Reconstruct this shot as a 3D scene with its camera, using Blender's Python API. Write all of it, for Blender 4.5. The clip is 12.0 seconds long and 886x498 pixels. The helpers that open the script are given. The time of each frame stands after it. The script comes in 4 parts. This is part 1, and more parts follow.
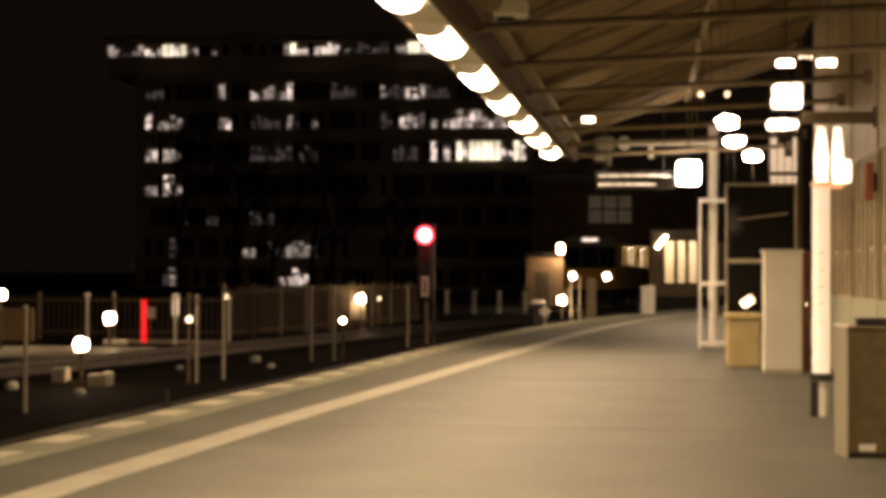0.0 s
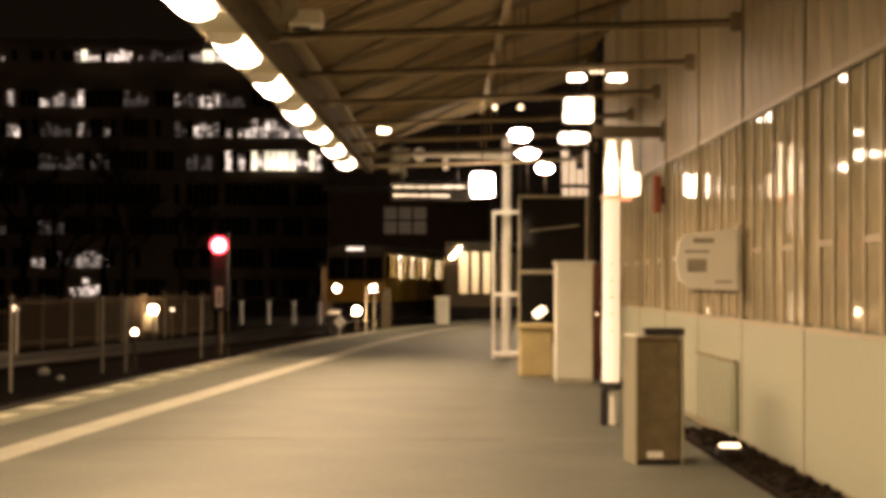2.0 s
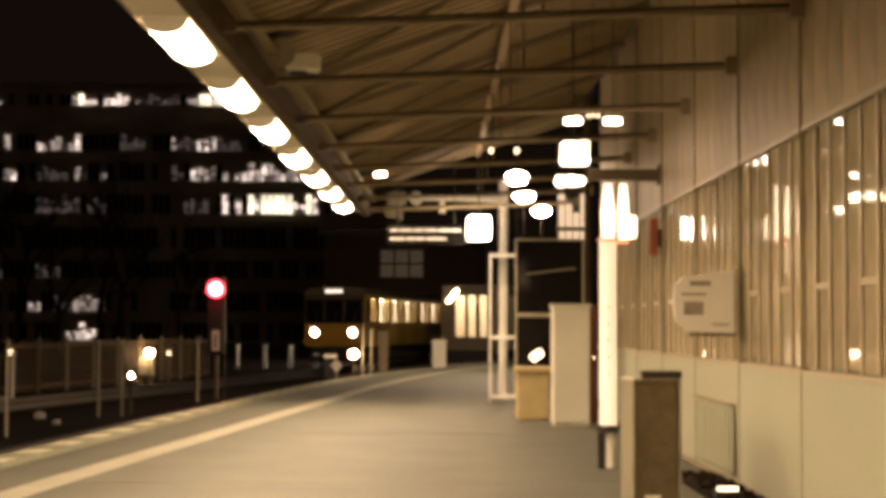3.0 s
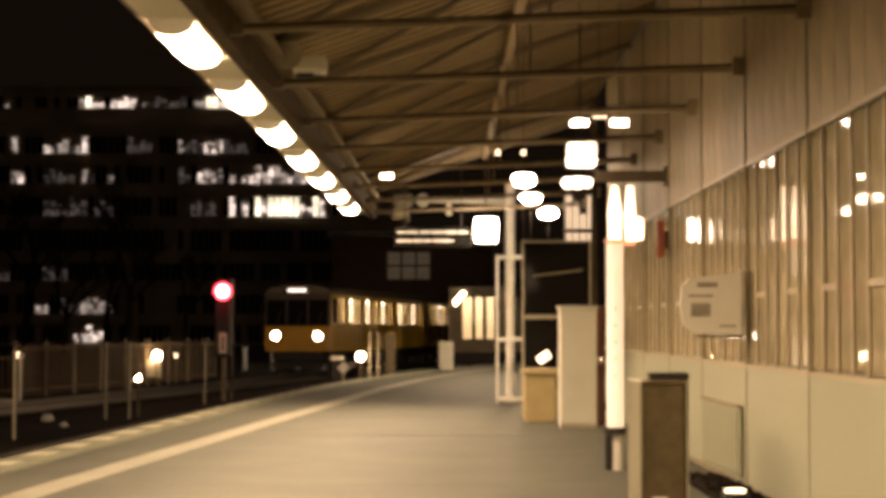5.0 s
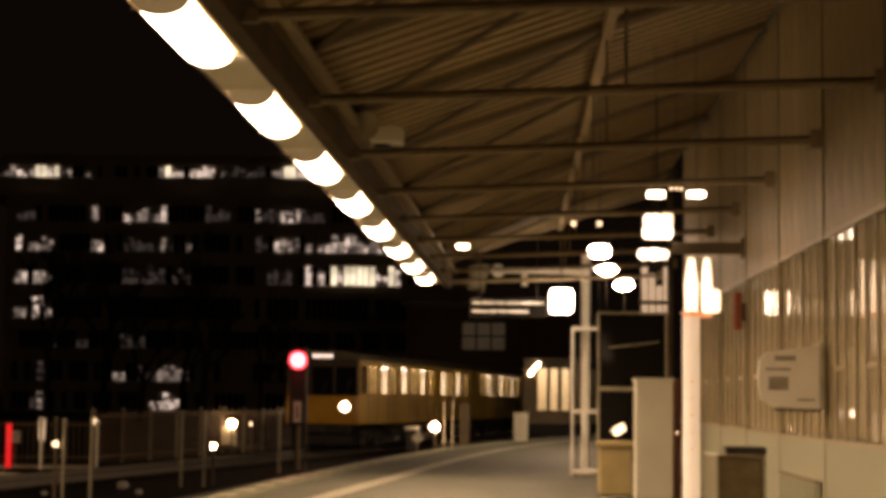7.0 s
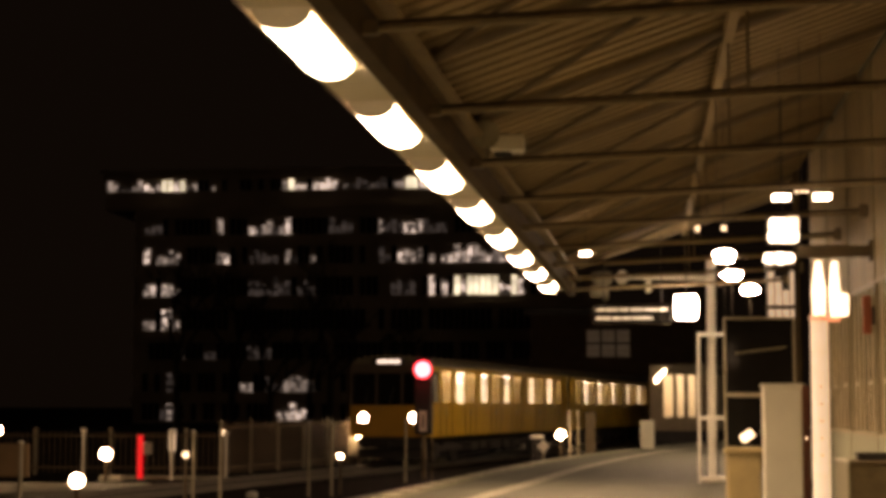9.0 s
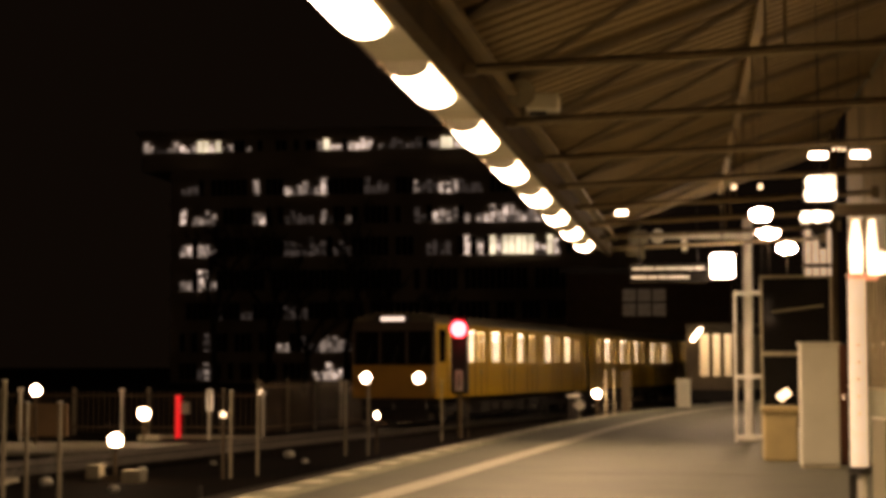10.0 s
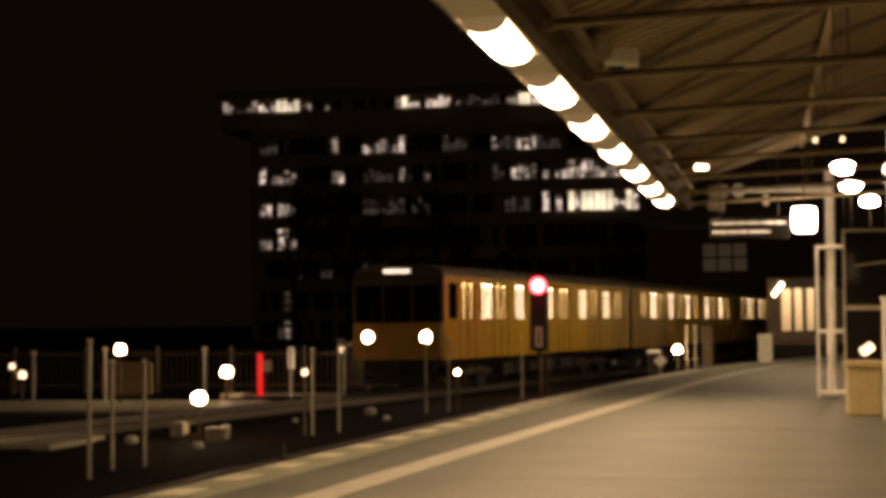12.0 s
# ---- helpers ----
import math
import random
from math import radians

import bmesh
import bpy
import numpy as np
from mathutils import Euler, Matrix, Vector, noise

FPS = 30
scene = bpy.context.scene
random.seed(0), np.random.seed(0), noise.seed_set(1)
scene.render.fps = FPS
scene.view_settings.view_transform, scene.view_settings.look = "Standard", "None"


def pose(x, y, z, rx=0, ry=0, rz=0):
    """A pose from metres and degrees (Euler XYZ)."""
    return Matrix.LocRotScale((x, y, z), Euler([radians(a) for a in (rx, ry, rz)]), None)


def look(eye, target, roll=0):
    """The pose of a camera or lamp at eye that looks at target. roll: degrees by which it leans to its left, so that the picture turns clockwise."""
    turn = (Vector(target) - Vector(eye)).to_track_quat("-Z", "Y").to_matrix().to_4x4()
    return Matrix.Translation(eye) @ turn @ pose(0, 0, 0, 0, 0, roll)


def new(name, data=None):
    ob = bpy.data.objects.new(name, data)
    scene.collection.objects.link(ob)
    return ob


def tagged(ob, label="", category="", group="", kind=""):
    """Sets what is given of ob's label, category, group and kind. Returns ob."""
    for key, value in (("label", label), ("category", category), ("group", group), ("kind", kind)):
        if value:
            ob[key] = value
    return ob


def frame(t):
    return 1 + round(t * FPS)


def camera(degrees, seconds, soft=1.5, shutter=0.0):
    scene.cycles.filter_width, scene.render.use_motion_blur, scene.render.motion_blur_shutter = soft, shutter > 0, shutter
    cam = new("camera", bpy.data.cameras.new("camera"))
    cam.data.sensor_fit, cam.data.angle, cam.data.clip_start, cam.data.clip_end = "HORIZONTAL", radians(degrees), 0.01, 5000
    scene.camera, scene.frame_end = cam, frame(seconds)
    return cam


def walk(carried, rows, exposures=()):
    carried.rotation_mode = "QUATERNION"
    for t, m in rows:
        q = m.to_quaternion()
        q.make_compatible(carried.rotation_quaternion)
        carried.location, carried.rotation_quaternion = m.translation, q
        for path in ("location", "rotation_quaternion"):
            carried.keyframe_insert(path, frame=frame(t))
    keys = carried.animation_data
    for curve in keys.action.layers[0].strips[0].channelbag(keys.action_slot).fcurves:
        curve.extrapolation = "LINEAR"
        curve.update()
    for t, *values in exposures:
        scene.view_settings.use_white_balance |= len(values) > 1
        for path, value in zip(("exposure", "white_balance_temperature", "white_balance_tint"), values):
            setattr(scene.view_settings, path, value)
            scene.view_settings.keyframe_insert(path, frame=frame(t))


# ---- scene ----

# ---- camera: stands on the platform, hand-held, zoomed in ----
cam = camera(29.29, 12.0, soft=4.7)
EYE = (0.0, 0.0, 1.35)
# seconds, tilt, pan, roll in degrees
TURNS = [
    (0.0, 90.775, 6.833, 0.185),
    (0.5, 90.976, 5.158, 0.538),
    (1.0, 90.999, 3.784, 0.544),
    (1.5, 90.682, 1.27, 0.187),
    (2.0, 91.159, -0.079, 0.232),
    (2.5, 91.813, -0.841, 0.026),
    (3.0, 92.62, -0.186, 0.134),
    (3.2, 92.7, -0.544, 0.268),
    (4.8, 93.209, 0.094, 0.044),
    (5.0, 92.687, 0.047, 0.048),
    (5.5, 92.29, 1.038, -0.067),
    (6.0, 92.444, 0.538, -0.043),
    (6.5, 94.134, 2.507, 0.414),
    (7.0, 95.051, 2.612, 0.636),
    (7.5, 94.411, 3.309, 0.627),
    (7.7, 94.707, 4.186, 0.65),
    (9.3, 95.312, 7.019, 0.086),
    (9.5, 94.73, 7.233, 0.115),
    (10.0, 93.946, 7.974, -0.052),
    (10.5, 93.626, 8.429, -0.177),
    (11.0, 92.908, 9.069, -0.237),
    (11.5, 92.726, 9.841, -0.318),
    (12.0, 92.505, 10.65, -0.45),
]
# the clip's own brightness over time
STOPS = [(0.0, 0.2, 7500, 29), (1.5, 0.42, 7550, 29), (5.8, 0.44, 7550, 29), (6.5, 0.24, 7800, 30), (7.0, -0.27, 8100, 33), (7.5, -0.07, 8100, 32),
         (9.3, -0.17, 8300, 34), (12.0, -0.2, 8100, 32)]
walk(cam, [(t, Matrix.Translation(EYE) @ Euler((radians(rx), 0, radians(rz))).to_matrix().to_4x4() @ pose(0, 0, 0, 0, 0, ro))
           for t, rx, rz, ro in TURNS], STOPS)

# ---- world: a city night sky ----
world = bpy.data.worlds.new("night_sky")
scene.world = world
world.use_nodes = True
bg = world.node_tree.nodes["Background"]
bg.inputs[0].default_value = (1.0, 0.7, 0.44, 1)
bg.inputs[1].default_value = 0.0038


def area_lamp(name, x, y, z, sx, sy, watts, colour, aim=(0, 0, -1)):
    d = bpy.data.lights.new(name, "AREA")
    d.shape, d.size, d.size_y, d.energy, d.color = "RECTANGLE", sx, sy, watts, colour
    ob = new(name, d)
    ob.matrix_world = look((x, y, z), Vector((x, y, z)) + Vector(aim))
    return ob


# ---- plan ----
RAIL_Z, GROUND_Z = -0.45, -0.62
WALL_X = 2.5


EDGE = (-5.050, 0.07274, -0.001385, 0.00004350)


def edge_x(y):
    """The platform's edge, bending away to the east."""
    v = min(max(y, 10.0), 65.0) - 10
    x = EDGE[0] + EDGE[1] * v + EDGE[2] * v * v + EDGE[3] * v ** 3
    return x + 0.24 * max(0.0, y - 65) + 0.04 * min(0.0, y - 10)


def line_x(y):
    """The middle of the white safety line."""
    return edge_x(y) + 1.42 + 0.33 * min(1.0, max(0.0, (y - 15) / 15))


def far_track_x(y):
    return -9.48 + 0.185 * (y - 44)


def lamp_x(y):
    return -1.87 + 0.0127 * (y - 12.5)


WARM = (1.0, 0.79, 0.5)

# ---- materials ----


def mat(name, col, rough=0.6, metal=0.0, scale=6.0, vary=0.25, bump=0.15, fine=60.0, spec=0.5, glow=0.0, glow_col=None, piece=0.0):
    """A surface with stains at one scale, grain at another and fine relief."""
    m = bpy.data.materials.new(name)
    m.use_nodes = True
    nt = m.node_tree
    b = nt.nodes["Principled BSDF"]
    tc = nt.nodes.new("ShaderNodeTexCoord")
    n1 = nt.nodes.new("ShaderNodeTexNoise")
    n1.inputs["Scale"].default_value, n1.inputs["Detail"].default_value = scale, 6
    n2 = nt.nodes.new("ShaderNodeTexNoise")
    n2.inputs["Scale"].default_value, n2.inputs["Detail"].default_value = fine, 3
    nt.links.new(tc.outputs["Object"], n1.inputs["Vector"])
    nt.links.new(tc.outputs["Object"], n2.inputs["Vector"])
    mix = nt.nodes.new("ShaderNodeMix")
    mix.data_type = "FLOAT"
    mix.inputs[0].default_value = 0.4
    nt.links.new(n1.outputs["Fac"], mix.inputs[2])
    nt.links.new(n2.outputs["Fac"], mix.inputs[3])
    ramp = nt.nodes.new("ShaderNodeValToRGB")
    lo = [max(0.0, c * (1 - vary)) for c in col]
    hi = [min(1.0, c * (1 + vary)) for c in col]
    ramp.color_ramp.elements[0].position, ramp.color_ramp.elements[1].position = 0.32, 0.68
    ramp.color_ramp.elements[0].color = (*lo, 1)
    ramp.color_ramp.elements[1].color = (*hi, 1)
    nt.links.new(mix.outputs[0], ramp.inputs[0])
    out = ramp.outputs[0]
    if piece:
        oi = nt.nodes.new("ShaderNodeObjectInfo")
        hs = nt.nodes.new("ShaderNodeHueSaturation")
        mr = nt.nodes.new("ShaderNodeMapRange")
        mr.inputs[3].default_value, mr.inputs[4].default_value = 1 - piece, 1 + piece
        nt.links.new(oi.outputs["Random"], mr.inputs[0])
        nt.links.new(mr.outputs[0], hs.inputs["Value"])
        nt.links.new(out, hs.inputs["Color"])
        out = hs.outputs[0]
    nt.links.new(out, b.inputs["Base Color"])
    rr = nt.nodes.new("ShaderNodeMapRange")
    rr.inputs[3].default_value, rr.inputs[4].default_value = max(0.02, rough - 0.12), min(1.0, rough + min(0.12, rough))
    nt.links.new(n1.outputs["Fac"], rr.inputs[0])
    nt.links.new(rr.outputs[0], b.inputs["Roughness"])
    b.inputs["Metallic"].default_value = metal
    b.inputs["Specular IOR Level"].default_value = spec
    if bump:
        bp = nt.nodes.new("ShaderNodeBump")
        bp.inputs["Strength"].default_value, bp.inputs["Distance"].default_value = bump, 0.01
        nt.links.new(mix.outputs[0], bp.inputs["Height"])
        nt.links.new(bp.outputs[0], b.inputs["Normal"])
    if glow:
        b.inputs["Emission Color"].default_value = (*(glow_col or col), 1)
        b.inputs["Emission Strength"].default_value = glow
    return m


def lit_mat(name, col, strength, scale=0.0, low=0.15):
    """A surface that gives off light; with a scale, unevenly, as a room behind a window does."""
    m = mat(name, (0.6, 0.6, 0.6), 0.4, bump=0.0)
    nt = m.node_tree
    b = nt.nodes["Principled BSDF"]
    b.inputs["Emission Color"].default_value = (*col, 1)
    b.inputs["Emission Strength"].default_value = strength
    if scale:
        ge = nt.nodes.new("ShaderNodeNewGeometry")
        nz = nt.nodes.new("ShaderNodeTexNoise")
        nz.inputs["Scale"].default_value, nz.inputs["Detail"].default_value = scale, 4
        nt.links.new(ge.outputs["Position"], nz.inputs["Vector"])
        mr = nt.nodes.new("ShaderNodeMapRange")
        mr.inputs[1].default_value, mr.inputs[2].default_value = 0.42, 0.60
        mr.inputs[3].default_value, mr.inputs[4].default_value = strength * low, strength
        nt.links.new(nz.outputs["Fac"], mr.inputs[0])
        nt.links.new(mr.outputs[0], b.inputs["Emission Strength"])
    return m


def glass_mat(name, col, rough=0.03):
    m = bpy.data.materials.new(name)
    m.use_nodes = True
    nt = m.node_tree
    b = nt.nodes["Principled BSDF"]
    b.inputs["Base Color"].default_value = (*col, 1)
    b.inputs["Roughness"].default_value = rough
    b.inputs["Transmission Weight"].default_value = 1.0
    b.inputs["IOR"].default_value = 1.3
    return m


M_ASPHALT = mat("platform_asphalt", (0.074, 0.0765, 0.0535), 0.75, scale=0.9, vary=0.42, bump=0.5, fine=22)
M_PAVER = mat("edge_paving", (0.185, 0.19, 0.125), 0.8, scale=1.5, vary=0.25, piece=0.12)
M_STRIPE = mat("white_line_paint", (0.27, 0.262, 0.2), 0.6, scale=2.5, vary=0.28)
M_MARK = mat("pale_edge_mark", (0.5, 0.47, 0.34), 0.6, scale=3, vary=0.25)
M_CONC = mat("pale_concrete", (0.46, 0.43, 0.33), 0.85, scale=2, vary=0.25, bump=0.4)
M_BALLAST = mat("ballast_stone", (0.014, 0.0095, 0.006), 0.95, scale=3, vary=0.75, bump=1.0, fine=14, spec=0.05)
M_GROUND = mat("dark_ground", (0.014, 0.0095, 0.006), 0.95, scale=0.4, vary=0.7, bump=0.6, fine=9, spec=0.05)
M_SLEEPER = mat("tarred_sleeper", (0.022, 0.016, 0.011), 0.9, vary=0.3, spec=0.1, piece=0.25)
M_RAIL = mat("rail_steel", (0.35, 0.32, 0.28), 0.35, 1.0, vary=0.2)
M_PANEL = mat("cream_wall_panel", (0.395, 0.41, 0.295), 0.4, scale=0.8, vary=0.07, bump=0.05, fine=14)
M_MULLION = mat("cream_mullion", (0.5, 0.42, 0.285), 0.45, scale=3, vary=0.1, bump=0.05)
M_SEAM = mat("dark_joint", (0.3, 0.25, 0.155), 0.6, vary=0.2)
M_WALLGLASS = mat("dull_wall_glass", (0.47, 0.405, 0.255), 0.04, scale=1.2, vary=0.35, bump=0.01, fine=5, spec=0.4, piece=0.2)
M_UPPERGLASS = mat("frosted_upper_glass", (0.42, 0.33, 0.18), 0.5, scale=1.2, vary=0.3, bump=0.02, fine=5, piece=0.12)
M_ROOF = mat("roof_sheet", (0.37, 0.275, 0.15), 0.7, scale=0.55, vary=0.5, bump=0.2)
M_STEEL = mat("painted_beam", (0.15, 0.11, 0.062), 0.55, scale=3, vary=0.2)
M_BEAM = mat("dark_beam_paint", (0.085, 0.062, 0.035), 0.9, scale=3, vary=0.3, spec=0.08)
# Paler than the other steel: the highlight along the ties, put into colour.
M_TIELIT = mat("lit_tie_paint", (0.3, 0.235, 0.14), 0.5, scale=4, vary=0.3)
M_RIB = mat("roof_rib_paint", (0.24, 0.175, 0.09), 0.7, scale=3, vary=0.3)
M_MASTPAINT = mat("matt_black_mast", (0.006, 0.005, 0.004), 0.95, vary=0.3, spec=0.03)
M_SOFFIT = mat("pale_soffit", (0.74, 0.68, 0.52), 0.5, scale=1.5, vary=0.12)
M_WHITE = mat("white_paint", (0.8, 0.77, 0.66), 0.5, scale=3, vary=0.08)
M_CABINET = mat("pale_cabinet_paint", (0.62, 0.61, 0.5), 0.5, scale=2, vary=0.1)
M_YELLOWBOX = mat("straw_plastic", (0.43, 0.34, 0.16), 0.55, scale=4, vary=0.15)
M_BIN = mat("brown_bin_steel", (0.16, 0.12, 0.064), 0.42, 0.3, scale=8, vary=0.3)
M_BINSIDE = mat("grey_bin_edge", (0.33, 0.305, 0.21), 0.4, 0.4, scale=5, vary=0.15)
M_DARK = mat("black_metal", (0.02, 0.018, 0.016), 0.45, scale=6, vary=0.3)
M_SCREEN = mat("black_glass", (0.008, 0.007, 0.006), 0.06, vary=0.1, bump=0.0, spec=0.15)
M_POST = mat("weathered_post", (0.4, 0.36, 0.26), 0.7, scale=7, vary=0.3)
M_MARKER = mat("pale_marker_paint", (0.52, 0.46, 0.33), 0.6, scale=7, vary=0.2)
M_PRINT = mat("faded_print", (0.3, 0.26, 0.19), 0.6, scale=9, vary=0.45)
M_FENCE = mat("rusty_fence", (0.2, 0.145, 0.09), 0.8, scale=5, vary=0.35)
M_RED = mat("red_paint", (0.3, 0.075, 0.03), 0.5, vary=0.15)
M_YELLOW = mat("yellow_train_paint", (0.5, 0.295, 0.014), 0.4, scale=1.2, vary=0.1, bump=0.04)
# The yellow body paint again, darkened to carry the cab front's shade.
M_CABSHADE = mat("shaded_yellow_cab", (0.42, 0.215, 0.02), 0.5, scale=1.5, vary=0.2)
M_CABFACE = mat("brown_cab_face", (0.06, 0.04, 0.025), 0.5, vary=0.2)
M_TRAINROOF = mat("train_roof_paint", (0.1, 0.085, 0.055), 0.6, vary=0.2)
M_UNDER = mat("underframe_grime", (0.022, 0.018, 0.015), 0.8, vary=0.4)
M_LINING = mat("cream_lining", (0.76, 0.71, 0.58), 0.6, vary=0.05)
M_SEAT = mat("dark_seat", (0.12, 0.1, 0.12), 0.8)
M_BUILD = mat("office_stone", (0.6, 0.51, 0.4), 0.8, scale=0.2, vary=0.3)
M_DIMPANE = mat("unlit_pane", (0.012, 0.013, 0.016), 0.12, bump=0.0)
M_HUT = mat("brown_plaster", (0.4, 0.27, 0.15), 0.85, scale=0.8, vary=0.35, bump=0.3)
M_TINT = glass_mat("tinted_door_pane", (0.42, 0.33, 0.17), 0.1)
M_BRICK = mat("dark_brick", (0.055, 0.034, 0.02), 0.9, scale=1.5, vary=0.35)
M_OXIDE = mat("dark_red_paint", (0.13, 0.04, 0.018), 0.5, vary=0.2)
M_BARK = mat("dark_bark", (0.035, 0.028, 0.02), 0.95, scale=4, vary=0.4)
M_TUBE = lit_mat("tube_light", (1.0, 0.84, 0.57), 38.0)
M_LAMP = lit_mat("lamp_glass", (1.0, 0.87, 0.62), 20.0)
M_COLUMNHEAD = lit_mat("column_head_glass", (1.0, 0.8, 0.52), 3.2)
M_CUBE = lit_mat("lit_cube_glass", (1.0, 0.9, 0.66), 32.0)
M_BOX = lit_mat("sign_box_glass", (1.0, 0.9, 0.66), 9.0)
M_MAST = lit_mat("mast_lamp_glass", (1.0, 0.84, 0.56), 380.0)
M_COLUMN = lit_mat("lit_column_glass", (1.0, 0.8, 0.52), 0.62)
# Orange halo round the column's heads, drawn as a glowing surface.
M_ORANGE = lit_mat("orange_halo", (1.0, 0.26, 0.08), 0.8)
M_GLOBE = lit_mat("globe_glass", (1.0, 0.78, 0.46), 50.0)
M_SMALL = lit_mat("small_lamp_glass", (1.0, 0.8, 0.5), 3.0)
M_REDLIGHT = lit_mat("red_signal_lens", (1.0, 0.012, 0.025), 3.0)
# Pink for the overexposed middle of a lens that is red throughout.
M_REDGLARE = lit_mat("red_signal_glare", (1.0, 0.5, 0.58), 2.6)
M_REDPOST = mat("red_post_light", (0.3, 0.01, 0.01), 0.5, glow=0.75, glow_col=(1.0, 0.012, 0.02))
M_HEAD = lit_mat("headlight_lens", (1.0, 0.84, 0.6), 25.0)
M_DEST = lit_mat("destination_blind", (1.0, 0.93, 0.8), 1.6)
M_BOARD = lit_mat("board_text", (0.9, 0.78, 0.35), 0.17)
M_CEIL = lit_mat("car_ceiling_tube", (1.0, 0.93, 0.78), 36.0)
M_WIN = [lit_mat("office_light_" + n, c, s, *((1.25, 0.02) if n != "full" else (0.5, 0.45))) for n, c, s in
         (("dim", (0.9, 0.85, 0.8), 0.05), ("mid", (0.95, 0.9, 0.8), 0.36), ("bright", (1.0, 0.95, 0.85), 1.0), ("full", (0.95, 1.0, 0.75), 1.5))]
M_FAINT = lit_mat("faint_window", (0.9, 0.74, 0.52), 0.02, 1.6, 0.3)
M_PANE = glass_mat("thin_pane", (0.95, 0.93, 0.88))

# ---- mesh helpers ----


def box(bm, x0, x1, y0, y1, z0, z1, bev=0.0, m=None):
    r = bmesh.ops.create_cube(bm, size=1.0)
    vs = r["verts"]
    for v in vs:
        v.co = Vector(((x0 + x1) / 2 + v.co.x * (x1 - x0), (y0 + y1) / 2 + v.co.y * (y1 - y0), (z0 + z1) / 2 + v.co.z * (z1 - z0)))
    if bev:
        es = list({e for v in vs for e in v.link_edges})
        r = bmesh.ops.bevel(bm, geom=es, offset=bev, segments=2, affect="EDGES", profile=0.5)
        vs = list({v for f in r["faces"] for v in f.verts} | {v for v in vs if v.is_valid})
    if m is not None:
        bmesh.ops.transform(bm, matrix=m, verts=[v for v in vs if v.is_valid])
    return bm


def rod(bm, a, b, r0, r1=None, n=10):
    """A round bar from a to b."""
    a, b = Vector(a), Vector(b)
    m = Matrix.Translation((a + b) / 2) @ (b - a).to_track_quat("Z", "Y").to_matrix().to_4x4()
    bmesh.ops.create_cone(bm, cap_ends=True, segments=n, radius1=r0, radius2=r0 if r1 is None else r1, depth=(b - a).length, matrix=m)
    return bm


def ball(bm, c, r, sz=1.0, n=14):
    bmesh.ops.create_uvsphere(bm, u_segments=n, v_segments=n // 2 + 1, radius=r, matrix=Matrix.Translation(c) @ Matrix.Diagonal((1, 1, sz, 1)))
    return bm


def strip(bm, left, right, ys, z0, z1):
    """A long slab between two lines in plan."""
    rings = [[bm.verts.new(p) for p in ((left(y), y, z0), (right(y), y, z0), (right(y), y, z1), (left(y), y, z1))] for y in ys]
    for a, b in zip(rings, rings[1:]):
        for i in range(4):
            bm.faces.new((a[i], a[(i + 1) % 4], b[(i + 1) % 4], b[i]))
    bm.faces.new(rings[0])
    bm.faces.new(rings[-1][::-1])
    bmesh.ops.recalc_face_normals(bm, faces=bm.faces)
    return bm


def mesh_of(name, bm, material, smooth=False):
    me = bpy.data.meshes.new(name)
    if smooth:
        for f in bm.faces:
            f.smooth = True
    bm.to_mesh(me)
    bm.free()
    me.materials.append(material)
    return me


def part(name, bm, material, parent=None, label="", smooth=False):
    ob = new(name, mesh_of(name, bm, material, smooth))
    if parent is not None:
        ob.parent = parent
    if label:
        ob["label"] = label
    return ob


def piece(name, me, parent, m):
    ob = new(name, me)
    ob.parent = parent
    ob.matrix_basis = m
    return ob


def thing(name, x, y, z, label, category, group="", kind="", rz=0.0):
    ob = new(name)
    ob.matrix_basis = pose(x, y, z, 0, 0, rz)
    ob.empty_display_size = 0.1
    return tagged(ob, label, category, group, kind)


def B(*a, **k):
    return box(bmesh.new(), *a, **k)


def R(*a, **k):
    return rod(bmesh.new(), *a, **k)


YS = [-12 + 1.5 * i for i in range(80)]

# ---- ground, tracks, platform ----
bm = bmesh.new()
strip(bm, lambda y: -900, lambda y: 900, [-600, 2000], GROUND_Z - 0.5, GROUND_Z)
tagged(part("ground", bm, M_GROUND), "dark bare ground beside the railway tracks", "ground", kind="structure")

platform = tagged(part("platform", strip(bmesh.new(), lambda y: edge_x(y) + 0.55, lambda y: WALL_X + 0.0 + max(0.0, (y - 31) * 0.9), YS, GROUND_Z, 0.0), M_ASPHALT),
                  "worn beige asphalt station platform lit by lamps", "platform", kind="structure")
for k in range(-8, 60):
    y = 8.36 + 1.28 * k
    part("edge_slab", strip(bmesh.new(), edge_x, lambda v: edge_x(v) + 0.548, [y + 0.006, y + 0.64, y + 1.274], -0.16, 0.006), M_PAVER, platform)
part("edge_wall", strip(bmesh.new(), lambda y: edge_x(y) + 0.12, lambda y: edge_x(y) + 0.5, YS, GROUND_Z, -0.162), M_CONC, platform)
part("white_line", strip(bmesh.new(), lambda y: line_x(y) - 0.16, lambda y: line_x(y) + 0.16, YS, 0.001, 0.006), M_STRIPE, platform, "worn white safety line")


